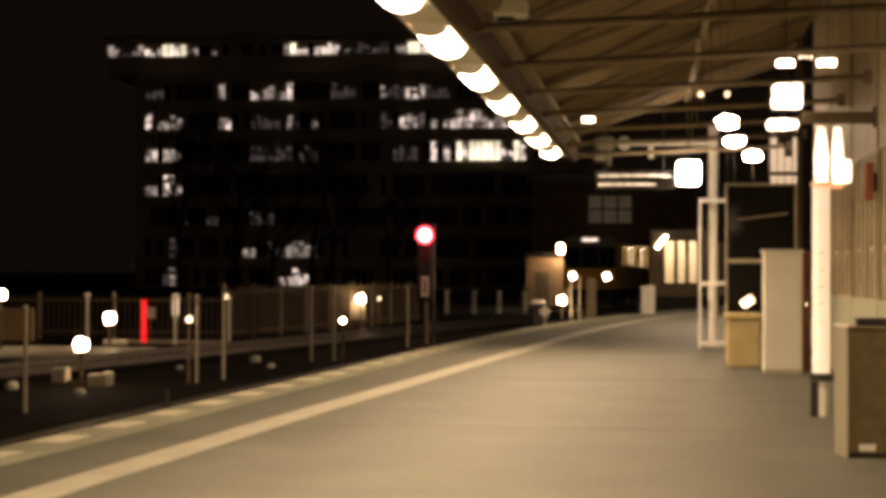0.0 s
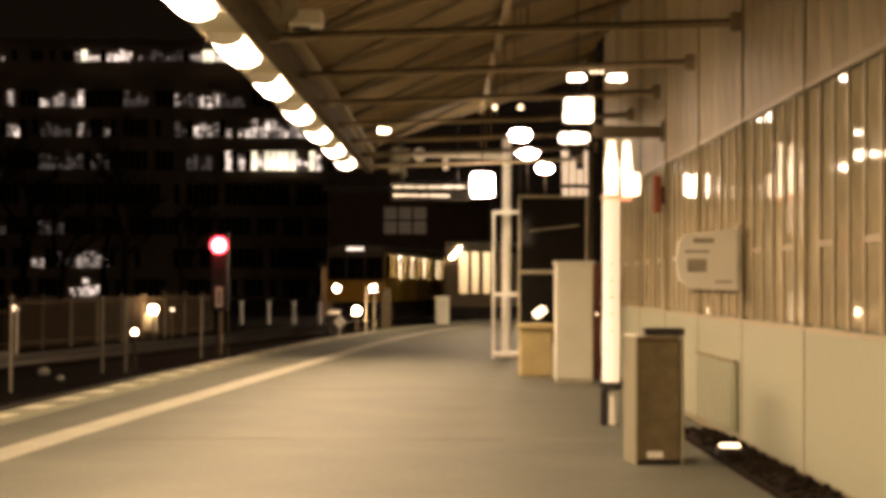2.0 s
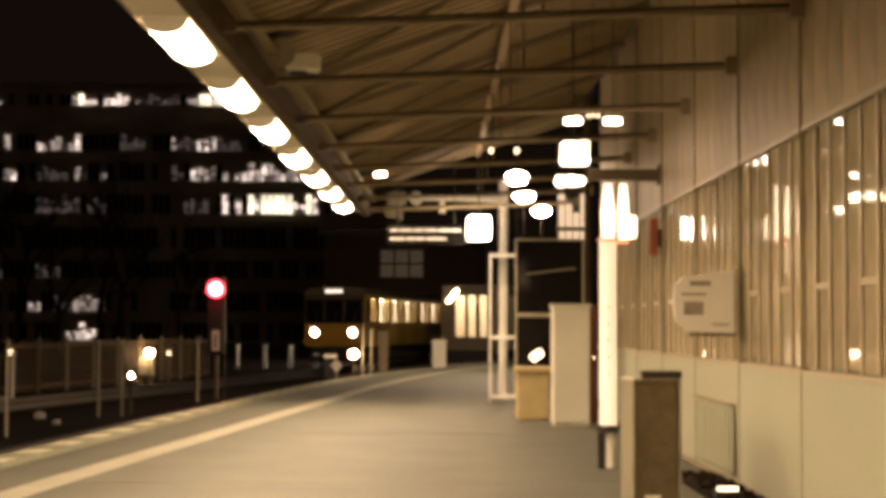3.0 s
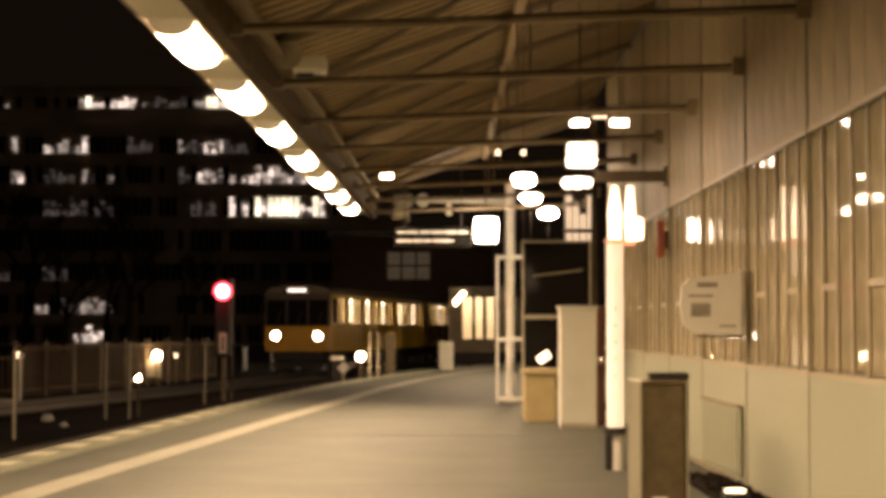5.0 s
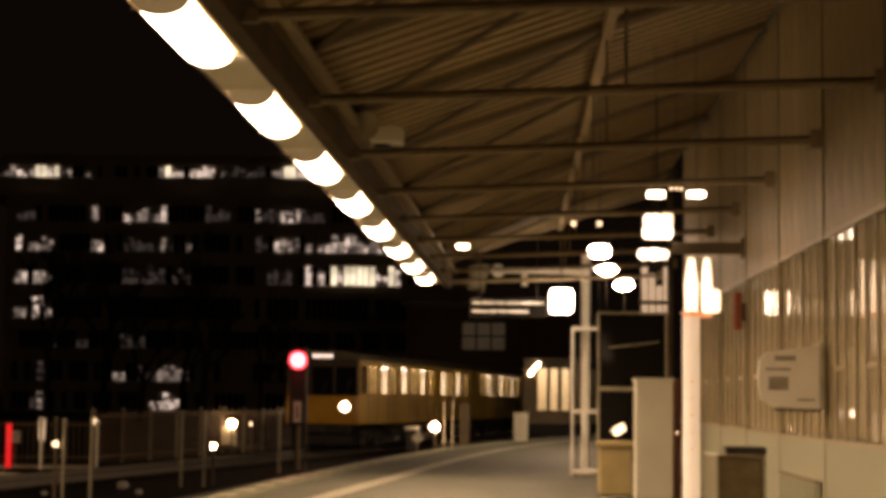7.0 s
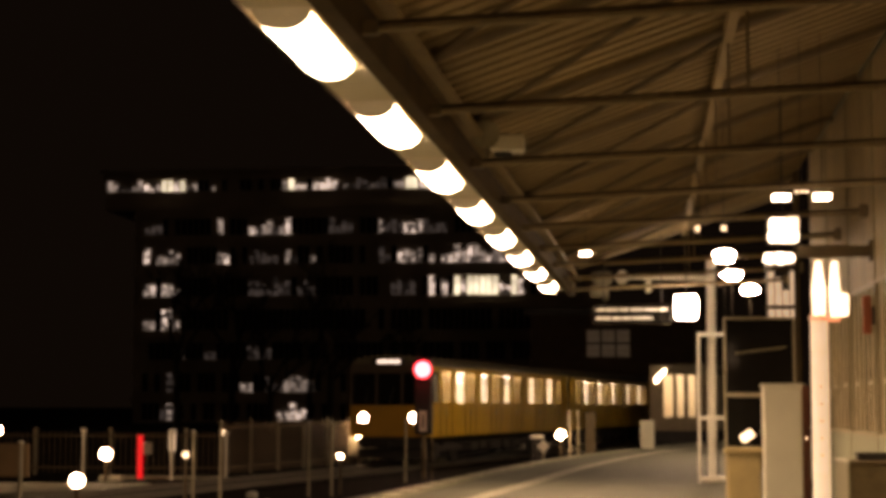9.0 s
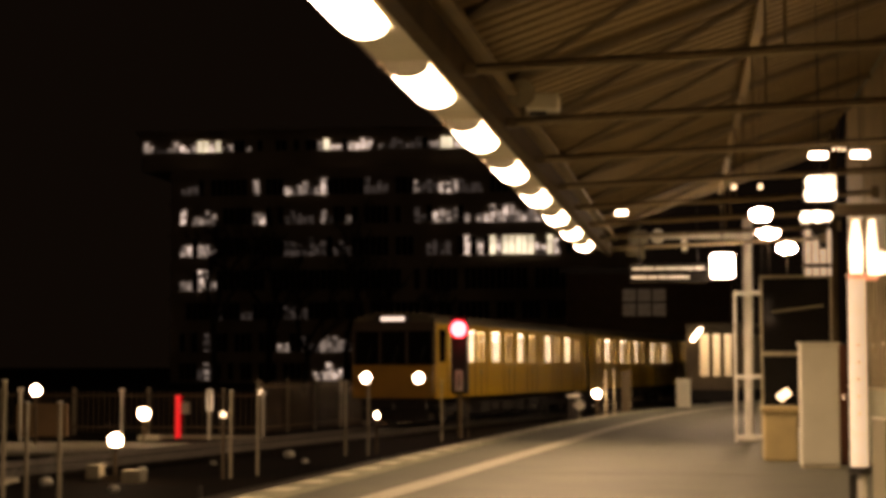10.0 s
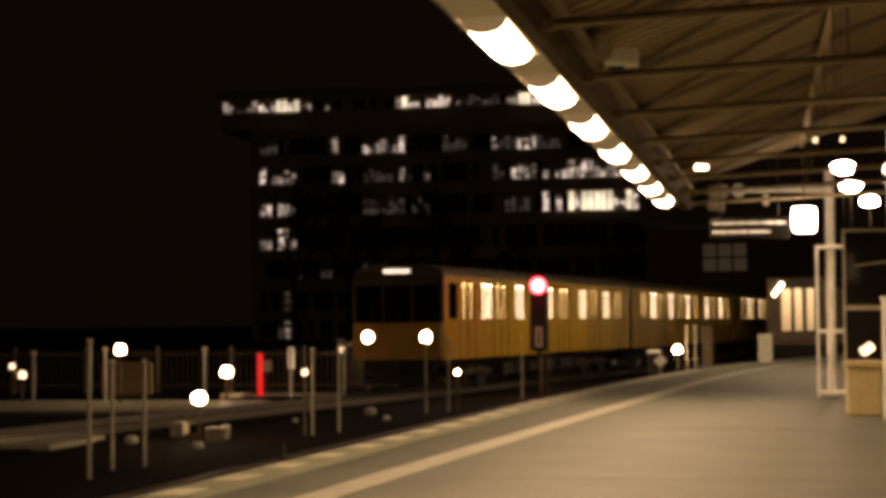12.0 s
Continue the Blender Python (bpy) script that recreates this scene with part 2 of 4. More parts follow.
def track(name, centre, ys, label):
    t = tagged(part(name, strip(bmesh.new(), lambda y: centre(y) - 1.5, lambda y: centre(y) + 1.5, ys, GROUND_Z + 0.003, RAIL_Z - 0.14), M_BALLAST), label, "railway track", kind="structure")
    for s in (-0.7525, 0.7175):
        part("rail", strip(bmesh.new(), lambda y: centre(y) + s, lambda y: centre(y) + s + 0.07, ys, RAIL_Z - 0.13, RAIL_Z), M_RAIL, t, "bright-topped steel rail")
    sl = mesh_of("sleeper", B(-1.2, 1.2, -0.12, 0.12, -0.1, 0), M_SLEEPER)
    y = ys[0]
    while y < min(ys[-1], 90):
        if y > 8:
            piece("sleeper", sl, t, pose(centre(y), y, RAIL_Z - 0.131))
        y += 0.65
    return t


track("track_near", lambda y: edge_x(y) - 1.45, YS, "dark ballasted track along the platform edge")
track("track_far", far_track_x, YS + [110 + 10 * i for i in range(8)], "dark ballasted track that the train runs on")

# ---- wall of the station building ----
wall = tagged(part("wall_east", B(WALL_X + 0.06, WALL_X + 0.2, -12, 26.6, 0.0, 5.6), M_PANEL), "cream station wall with panels below and glazing above", "wall", kind="structure")
PITCH = 2.4
low = mesh_of("lower_panel", B(WALL_X, WALL_X + 0.055, 0.012, PITCH - 0.012, 0.065, 1.03, 0.006), M_PANEL)
up = mesh_of("upper_panel", B(WALL_X + 0.01, WALL_X + 0.055, 0.01, PITCH / 6 - 0.01, 2.74, 5.15), M_UPPERGLASS)
gl = mesh_of("glass_pane", B(-0.009, 0.009, -PITCH / 12 + 0.003, PITCH / 12 - 0.003, 1.08, 2.68), M_WALLGLASS)
mu = mesh_of("mullion", B(WALL_X + 0.008, WALL_X + 0.024, -0.02, 0.02, 1.06, 2.69, 0.004), M_MULLION)
tr_me = mesh_of("transom", B(WALL_X + 0.012, WALL_X + 0.0245, 0.0205, PITCH / 6 - 0.0205, 1.60, 1.645), M_MULLION)
mu2 = mesh_of("main_mullion", B(WALL_X - 0.006, WALL_X + 0.05, -0.014, 0.014, 0.05, 5.15), M_SEAM)
rng = random.Random(17)
y = 9.25 - PITCH * 4
while y < 26:
    piece("main_mullion", mu2, wall, pose(0, y, 0))
    piece("lower_panel", low, wall, pose(0, y, 0))
    for k in range(6):
        yp = y + (k + 0.5) * PITCH / 6
        # Panes around y 10.5 are turned to throw the red signal's reflection aside.
        pane_turn = math.copysign(0.42, 10.5 - yp) if abs(yp - 10.5) < 1.0 else rng.uniform(-0.35, 0.35)
        piece("glass_pane", gl, wall, pose(WALL_X + 0.04, yp, 0, 0, rng.uniform(-0.12, 0.12), pane_turn))
        piece("upper_panel", up, wall, pose(0, y + k * PITCH / 6, 0))
        if k in (1, 4):
            piece("transom", tr_me, wall, pose(0, y + k * PITCH / 6, 0))
        if k:
            piece("mullion", mu, wall, pose(0, y + k * PITCH / 6, 0))
    y += PITCH
part("rail_bar", B(WALL_X + 0.002, WALL_X + 0.024, -11, 26.6, 2.695, 2.735, 0.004), M_MULLION, wall)
part("sill_bar", B(WALL_X - 0.004, WALL_X + 0.033, -11, 26.6, 1.031, 1.058, 0.005), M_MULLION, wall)
part("footing", B(WALL_X + 0.02, WALL_X + 0.058, -11, 26.6, 0.0, 0.062), M_SEAM, wall)

# ---- canopy: a roof that climbs from its lit edge to the wall ----
ys = [-12 + 0.5 * i for i in range(86)]
SLOPE = 0.345


def roof_z(x, y):
    return 3.74 + SLOPE * (x - lamp_x(y) - 0.2)


bm = bmesh.new()
rings = [[bm.verts.new(v) for v in ((lamp_x(y) - 0.16, y, roof_z(lamp_x(y) - 0.16, y)), (2.44, y, roof_z(2.44, y)), (2.44, y, roof_z(2.44, y) + 0.08), (lamp_x(y) - 0.16, y, roof_z(lamp_x(y) - 0.16, y) + 0.08))] for y in ys]
for a, b in zip(rings, rings[1:]):
    for i in range(4):
        bm.faces.new((a[i], a[(i + 1) % 4], b[(i + 1) % 4], b[i]))
bm.faces.new(rings[0])
bm.faces.new(rings[-1][::-1])
bmesh.ops.recalc_face_normals(bm, faces=bm.faces)
canopy = tagged(part("canopy_roof", bm, M_ROOF), "brown ribbed platform roof on steel ties", "canopy", kind="structure")
part("edge_soffit", strip(bmesh.new(), lambda y: lamp_x(y) - 0.13, lambda y: lamp_x(y) + 0.295, ys, 3.42, 3.46), M_SOFFIT, canopy, "pale soffit along the roof's edge")
part("edge_beam", strip(bmesh.new(), lambda y: lamp_x(y) + 0.3, lambda y: lamp_x(y) + 0.41, ys, 3.33, 3.56), M_BEAM, canopy)
part("beam_flange", strip(bmesh.new(), lambda y: lamp_x(y) + 0.44, lambda y: lamp_x(y) + 0.52, ys, 3.60, 3.64), M_RIB, canopy)
part("fascia", strip(bmesh.new(), lambda y: lamp_x(y) - 0.155, lambda y: lamp_x(y) - 0.132, ys, 3.42, 3.60), M_STEEL, canopy)


def truss(y):
    """A tie coloured as its lit edge, a thin dark rod over it as shadow line, a short hanger and a raking brace."""
    x0, x1 = lamp_x(y) + 0.412, WALL_X - 0.03
    bm = bmesh.new()
    rod(bm, (x0, y, 3.385), (x1, y, 3.53), 0.02, n=8)
    box(bm, x1 - 0.06, x1 + 0.03, y - 0.05, y + 0.05, 3.47, 3.62)
    part("tie_rod", bm, M_TIELIT, canopy)
    part("shade_rod", R((x0, y, 3.422), (x1, y, 3.567), 0.013, n=6), M_BEAM, canopy)
    part("hanger", R((0.72, y, 3.49), (0.72, y, roof_z(0.72, y) - 0.12), 0.012, n=6), M_STEEL, canopy)
    part("rafter", rod(bmesh.new(), (x0, y, roof_z(x0, y) - 0.035), (2.42, y, roof_z(2.42, y) - 0.045), 0.052, n=8), M_STEEL, canopy)
    part("brace", R((x0, y, roof_z(x0, y) - 0.06), (0.72, y - 2.6, roof_z(0.72, y) - 0.1), 0.03, n=6), M_STEEL, canopy)
    part("knee_bracket", B(lamp_x(y) + 0.411, lamp_x(y) + 0.5, y - 0.03, y + 0.03, 3.36, 3.44), M_STEEL, canopy)


y = 14.15 - 2.6 * 8
while y < 30.5:
    truss(y)
    y += 2.6
part("purlin", B(0.68, 0.76, -11, 30.4, roof_z(0.72, 15) - 0.17, roof_z(0.72, 15) - 0.045), M_ROOF, canopy)
bm = bmesh.new()
y = -8.0
while y < 30.4:
    x0 = lamp_x(y) + 0.4
    rod(bm, (x0, y, roof_z(x0, y) - 0.004), (2.42, y, roof_z(2.42, y) - 0.004), 0.02, n=6)
    y += 0.26
part("roof_rib", bm, M_RIB, canopy)


def barrel(w, ln, drop):
    """A long lamp glass that hangs as a half-tube, square at the near end, drawn in at the far one."""
    bm = bmesh.new()
    rings = []
    for v, k in ((-1.0, 1.0), (0.72, 1.0), (0.88, 0.9), (1.0, 0.6)):
        rings.append([bm.verts.new((w * k * math.cos(math.pi * i / 10), v * ln / 2, -drop * k * math.sin(math.pi * i / 10))) for i in range(11)])
    for a, b in zip(rings, rings[1:]):
        for i in range(10):
            bm.faces.new((a[i], a[i + 1], b[i + 1], b[i]))
        bm.faces.new((a[10], a[0], b[0], b[10]))
    bm.faces.new(rings[-1])
    bmesh.ops.recalc_face_normals(bm, faces=bm.faces)
    return bm


def end_cap(w, y, drop):
    bm = bmesh.new()
    for yy in (y - 0.02, y):
        bm.faces.new([bm.verts.new((w * math.cos(math.pi * i / 10), yy, -drop * math.sin(math.pi * i / 10))) for i in range(11)])
    bm.verts.ensure_lookup_table()
    for i in range(11):
        k = (i + 1) % 11
        bm.faces.new((bm.verts[i], bm.verts[k], bm.verts[11 + k], bm.verts[11 + i]))
    bmesh.ops.recalc_face_normals(bm, faces=bm.faces)
    return bm


# lamps along the roof's edge
for i in range(-6, 7):
    yc = 12.02 + 2.74 * i
    lp = thing("canopy_lamp", lamp_x(yc) + 0.05, yc, 3.395, "long warm white lamp under the roof's edge", "ceiling lamp", "lamps along the roof edge")
    part("diffuser", barrel(0.15, 1.48, 0.09), M_TUBE, lp, "glowing white diffuser")
    part("end_cap", end_cap(0.155, -0.742, 0.095), M_SOFFIT, lp)
    part("housing", B(-0.16, 0.16, -0.765, 0.745, 0.001, 0.024), M_SOFFIT, lp)
    if i > -5:
        area_lamp("edge_light", lamp_x(yc) + 0.05, yc - 0.05, 3.285, 1.1, 0.12, 82, WARM, (0.2, 0, -1)).data.spread = radians(150)

# ---- train ----
CAR, GAP = 18.6, 0.5


def train_car(front):
    """A yellow metro car, its nose at the origin, its body towards +y, z = 0 at the rail."""
    car = thing("metro_car", 0, 0, 0, "yellow metro car with lit windows, rolling in" if front else "yellow metro car coupled behind, lit inside", "train", "cars of the train")
    doors = (1.75, 4.5, 7.7, 10.6, 14.1, 17.2)
    wins = ((2.85, 3.75), (5.75, 6.6), (8.75, 9.5), (12.3, 13.2), (15.2, 16.1))
    opens = sorted([(d - 0.4, d - 0.14) for d in doors] + [(d + 0.14, d + 0.4) for d in doors] + list(wins))
    W, Z0, ZS, ZH, ZT = 1.3, 0.86, 1.93, 2.89, 3.08
    for s in (-1, 1):
        bm = bmesh.new()
        xa, xb = sorted((s * W, s * (W - 0.008)))
        box(bm, xa, xb, 0.02, CAR, Z0, ZS)
        box(bm, xa, xb, 0.02, CAR, ZH, ZT)
        e = 0.02
        for a, b in opens + [(CAR, CAR)]:
            if a - e > 0.005:
                box(bm, xa, xb, e, a, ZS, ZH)
            e = b
        part("side_wall", bm, M_YELLOW, car, "yellow painted side")
        bm = bmesh.new()
        xa, xb = sorted((s * (W - 0.009), s * (W - 0.022)))
        box(bm, xa, xb, 1.07, CAR - 0.01, Z0 + 0.11, ZS)
        box(bm, xa, xb, 1.07, CAR - 0.01, ZH, ZT - 0.05)
        e = 1.07
        for a, b in opens + [(CAR - 0.01, CAR)]:
            if a - e > 0.005:
                box(bm, xa, xb, e, a, ZS, ZH)
            e = b
        part("inner_lining", bm, M_LINING, car)
        for a, b in wins:
            w = part("window", B(s * (W - 0.007), s * (W - 0.003), a, b, ZS, ZH), M_PANE, car)
            w.visible_shadow = False
            bm = bmesh.new()
            x0, x1 = sorted((s * (W - 0.01), s * (W + 0.012)))
            for q in ((a - 0.03, b + 0.03, ZS - 0.03, ZS), (a - 0.03, b + 0.03, ZH, ZH + 0.03), (a - 0.03, a, ZS, ZH), (b, b + 0.03, ZS, ZH), (a, b, ZH - 0.27, ZH - 0.24)):
                box(bm, x0, x1, *q)
            part("window_frame", bm, M_TRAINROOF, car)
        part("rain_gutter", R((s * (W + 0.012), 0.1, ZT - 0.01), (s * (W + 0.012), CAR - 0.1, ZT - 0.01), 0.016, n=6), M_RAIL, car)
        if front:
            x0, x1 = sorted((s * (W + 0.001), s * (W + 0.006)))
            part("cab_side_window", B(x0, x1, 0.32, 0.92, ZS, ZH), M_SCREEN, car, "dark cab side window")
        for d in doors:
            for a in (d - 0.4, d + 0.14):
                part("door_pane", B(s * (W - 0.007), s * (W - 0.003), a, a + 0.26, ZS, ZH), M_TINT, car).visible_shadow = False
            for c in (-0.09, 0.06):
                x0, x1 = sorted((s * (W + 0.001), s * (W + 0.03)))
                part("door_handle", B(x0, x1, d + c, d + c + 0.03, 1.55, 1.68), M_RAIL, car)
            bm = bmesh.new()
            x0, x1 = sorted((s * (W + 0.001), s * (W + 0.016)))
            for c in (-0.64, -0.012, 0.616):
                box(bm, x0, x1, d + c, d + c + 0.024, Z0, ZT - 0.05)
            part("door_seam", bm, M_UNDER, car)
    # roof: an arch swept along the car
    bm = bmesh.new()
    prof = [(W * math.cos(a), ZT + 0.34 * math.sin(a) ** 0.8) for a in [math.pi * i / 14 for i in range(15)]]
    rings = [[bm.verts.new((x, yy, z)) for x, z in prof] for yy in (0.0, CAR)]
    for i in range(14):
        bm.faces.new((rings[0][i], rings[0][i + 1], rings[1][i + 1], rings[1][i]))
    bm.faces.new(rings[0])
    bm.faces.new(rings[1][::-1])
    bmesh.ops.recalc_face_normals(bm, faces=bm.faces)
    part("roof", bm, M_TRAINROOF, car, "dusty grey arched roof", smooth=False)
    part("floor", B(-W + 0.06, W - 0.06, 0.05, CAR - 0.05, Z0, Z0 + 0.1), M_UNDER, car)
    part("end_wall", B(-W, W, CAR, CAR + 0.06, Z0, ZT), M_YELLOW, car)
    part("end_lining", B(-W + 0.04, W - 0.04, CAR - 0.05, CAR - 0.015, Z0 + 0.1, ZT - 0.05), M_LINING, car)
    part("partition", B(-W + 0.06, W - 0.06, 1.02, 1.06, Z0 + 0.1, ZT), M_LINING, car)
    part("inner_ceiling", B(-W + 0.07, W - 0.07, 1.07, CAR - 0.06, ZT - 0.04, ZT - 0.01), M_LINING, car)
    for s in (-1, 1):
        part("ceiling_light", B(s * 0.55 - 0.06, s * 0.55 + 0.06, 1.3, CAR - 0.3, ZT - 0.10, ZT - 0.045), M_CEIL, car, "warm tube light")
        for a, b in wins:
            bm = bmesh.new()
            x0, x1 = sorted((s * (W - 0.08), s * (W - 0.5)))
            box(bm, x0, x1, a - 0.2, b + 0.2, Z0 + 0.35, Z0 + 0.47, 0.02)
            x0, x1 = sorted((s * (W - 0.08), s * (W - 0.16)))
            box(bm, x0, x1, a - 0.2, b + 0.2, Z0 + 0.47, Z0 + 0.95, 0.02)
            part("bench_seat", bm, M_SEAT, car)
    for d in doors:
        part("grab_pole", R((0.35, d + 0.5, Z0 + 0.1), (0.35, d + 0.5, ZT - 0.05), 0.018), M_RAIL, car)
    bm = bmesh.new()
    rng = random.Random(4)
    box(bm, -0.9, 0.9, 0.3, CAR - 0.3, 0.66, Z0 - 0.002)
    part("underframe", bm, M_UNDER, car)
    yy = 5.2
    while yy < CAR - 5.6:
        ln = rng.uniform(0.7, 1.6)
        for s in (-1, 1):
            x0, x1 = sorted((s * 1.12, s * 0.6))
            part("equipment_box", B(x0, x1, yy, yy + ln, rng.uniform(0.28, 0.4), 0.655, 0.03), M_UNDER, car)
        yy += ln + rng.uniform(0.2, 0.6)
    wheels = []
    for yb in (3.1, CAR - 3.1):
        bg_ = bmesh.new()
        for s in (-1, 1):
            x0, x1 = sorted((s * 0.98, s * 0.86))
            box(bg_, x0, x1, yb - 1.5, yb + 1.5, 0.38, 0.56, 0.03)
        box(bg_, -0.9, 0.9, yb - 0.25, yb + 0.25, 0.42, 0.64)
        part("bogie_frame", bg_, M_UNDER, car)
        for o in (-1.0, 1.0):
            bm = bmesh.new()
            rod(bm, (-0.85, 0, 0), (0.85, 0, 0), 0.07)
            for s in (-1, 1):
                rod(bm, (s * 0.69, 0, 0), (s * 0.82, 0, 0), 0.42, n=24)
                rod(bm, (s * 0.82, 0.2, 0), (s * 0.835, 0.2, 0), 0.06, n=8)
            w = part("wheelset", bm, M_UNDER, car)
            w.matrix_basis = pose(0, yb + o, 0.42)
            wheels.append((w, yb + o))
    part("coupler", R((0, -0.35, 0.62), (0, 0.4, 0.62), 0.09), M_UNDER, car)
    if front:
        # the nose: apron, three windscreens in a surround, headlights, blind
        part("front_apron", B(-W, W, -0.1, 0.018, Z0, 1.84, 0.035), M_CABSHADE, car, "yellow cab front, its shade put into a dull orange colour")
        part("front_header", B(-W, W, -0.1, 0.018, 2.84, ZT + 0.03, 0.03), M_CABFACE, car)
        for x0, x1 in ((-W, -W + 0.09), (-0.45, -0.39), (0.39, 0.45), (W - 0.09, W)):
            part("cab_pillar", B(x0, x1, -0.1, 0.018, 1.841, 2.839), M_CABFACE, car)
        for x0, x1 in ((-W + 0.09, -0.45), (-0.39, 0.39), (0.45, W - 0.09)):
            part("windscreen", B(x0, x1, -0.07, -0.05, 1.841, 2.839), M_SCREEN, car, "dark windscreen")
            part("wiper", R(((x0 + x1) / 2, -0.085, 1.86), ((x0 + x1) / 2 + 0.16, -0.085, 2.4), 0.012, n=6), M_DARK, car)
        part("destination_box", B(-0.5, 0.5, -0.14, 0.0, 3.115, 3.31, 0.01), M_DARK, car)
        for a, b in ((-0.37, -0.02), (0.0, 0.14), (0.16, 0.37)):
            part("destination_bar", B(a, b, -0.15, -0.141, 3.15, 3.26), M_DEST, car, "white glowing bar of the destination blind")
        for x in (-0.83, 0.83):
            h = part("headlight", R((x, -0.16, 1.46), (x, -0.06, 1.46), 0.19, n=20), M_DARK, car)
            part("lens", R((x, -0.168, 1.46), (x, -0.161, 1.46), 0.155, n=24), M_HEAD, h, "bright warm headlight lens")
        part("cab_step", B(-1.0, 1.0, -0.06, 0.2, 0.55, 0.84, 0.02), M_UNDER, car)
        part("handrail", R((1.24, -0.13, 1.0), (1.24, -0.13, 1.8), 0.015, n=6), M_RAIL, car)
        part("rail_guard", B(-1.05, 1.05, 0.05, 0.1, 0.2, 0.5), M_UNDER, car)
    return car, wheels


CARS = [train_car(i == 0) for i in range(3)]

# ---- on the platform ----


def litter_bin():
    b = thing("litter_bin", 1.615, 12.87, 0, "tall brown steel litter bin with pale side edges", "litter bin", rz=8)
    part("body", B(-0.165, 0.165, -0.17, 0.17, 0.03, 0.93, 0.012), M_BIN, b)
    for x in (-0.185, 0.17):
        part("side_panel", B(x, x + 0.018, -0.19, 0.18, 0.0, 0.955, 0.006), M_BINSIDE, b, "pale grey side panel")
    part("lid", B(-0.165, 0.165, -0.185, 0.17, 0.935, 0.955, 0.006), M_BIN, b)
    # White strip stands for the highlight along the bin's top edge.
    part("top_highlight", B(-0.19, -0.166, -0.195, 0.185, 0.956, 0.97, 0.004), M_WHITE, b, "white strip painted as a highlight on the top edge")
    bm = bmesh.new()
    for i in range(9):
        box(bm, 0.0 + i * 0.034, 0.018 + i * 0.034, 0.2, 0.315, 0.986, 1.012)
    box(bm, -0.01, 0.3, 0.186, 0.199, 0.956, 1.005)
    part("ash_grate", bm, M_DARK, b)
    part("rear_box", B(0.0, 0.29, 0.2, 0.32, 0.0, 0.985, 0.012), M_BIN, b, "brown rear box")
    part("label_plate", B(-0.09, 0.03, -0.178, -0.1705, 0.05, 0.1), M_WHITE, b, "small pale plate")
    part("base_plate", B(-0.165, 0.165, -0.17, 0.17, 0.0, 0.028), M_DARK, b)
    return b


litter_bin()

totem = thing("light_column", 1.64, 16.3, 0, "glowing white light column with twin heads on a dark collar", "lamp column")
part("base_post", R((0.02, 0, 0), (0.02, 0, 0.34), 0.045), M_WHITE, totem)
part("cable_cover", B(-0.1, -0.035, -0.03, 0.03, 0.0, 0.33), M_DARK, totem)
part("collar", R((0, 0, 0.341), (0, 0, 0.41), 0.11, n=18), M_DARK, totem)
part("tube", R((0, 0, 0.411), (0, 0, 2.16), 0.082, n=20), M_COLUMN, totem, "glowing milky tube")
# This band and the added bracket glow to imitate the halo below the heads.
part("orange_halo", R((0, 0, 2.161), (0, 0, 2.21), 0.081, n=20), M_ORANGE, totem, "band glowing orange in place of the heads' halo")
part("bracket", B(0.0815, 0.2, -0.03, 0.03, 2.15, 2.2, 0.008), M_ORANGE, totem, "added bracket glowing with the heads' orange halo")
for x, z, k in ((0.0, 2.211, 1.0), (0.15, 2.201, 0.8)):
    bm = bmesh.new()
    rod(bm, (x, 0, z), (x, 0, z + 0.24), 0.056 * k, 0.064 * k, n=18)
    rod(bm, (x, 0, z + 0.241), (x, 0, 2.72), 0.064 * k, 0.03, n=18)
    part("lamp_head", bm, M_COLUMNHEAD, totem, "brighter warm head")
# Added glowing box imitates a bright reflection beside the heads; no lamp hangs here.
part("reflected_blob", B(0.17, 0.275, -0.05, 0.05, 2.2, 2.42, 0.03), M_COLUMNHEAD, totem, "small glowing box put in for a reflected bright blob")
for k in range(5):
    part("tube_clip", R((0, -0.083, 0.9 + k * 0.16), (0, -0.07, 0.9 + k * 0.16), 0.012, n=8), M_BINSIDE, totem)

cab = thing("switch_cabinet", 1.82, 23.2, 0, "tall pale cream metal cabinet on the platform", "cabinet")
part("body", B(-0.25, 0.25, -0.2, 0.25, 0.04, 1.62, 0.012), M_CABINET, cab)
part("plinth", B(-0.24, 0.24, -0.19, 0.24, 0.0, 0.039), M_POST, cab)
part("cap", B(-0.27, 0.27, -0.22, 0.27, 1.621, 1.66, 0.008), M_CABINET, cab)
d = part("door", B(-0.235, 0.235, -0.215, -0.201, 0.07, 1.6, 0.004), M_CABINET, cab)
part("handle", B(0.17, 0.19, -0.23, -0.216, 0.8, 0.95), M_CABINET, d)

help_post = thing("help_post", 2.2, 23.9, 0, "slim dark red post with one tiny lamp", "post")
part("shaft", B(-0.05, 0.05, -0.05, 0.05, 0.0, 1.64, 0.01), M_OXIDE, help_post)
part("cap", B(-0.058, 0.058, -0.058, 0.058, 1.641, 1.67, 0.006), M_DARK, help_post)
part("lamp", B(-0.01, 0.01, -0.062, -0.051, 0.9, 0.94, 0.004), M_SMALL, help_post, "tiny warm lamp")

grit = thing("grit_box", 1.40, 24.9, 0, "straw-yellow plastic grit box with an overhanging lid", "grit box")
bm = B(-0.23, 0.23, -0.25, 0.3, 0.0, 0.68, 0.02)
part("body", bm, M_YELLOWBOX, grit)
part("lid", B(-0.27, 0.26, -0.3, 0.32, 0.681, 0.77, 0.025), M_YELLOWBOX, grit)

pack = thing("lit_panel_light", 1.50, 25.6, 0.0, "small glowing box lamp behind the grit box", "lamp")
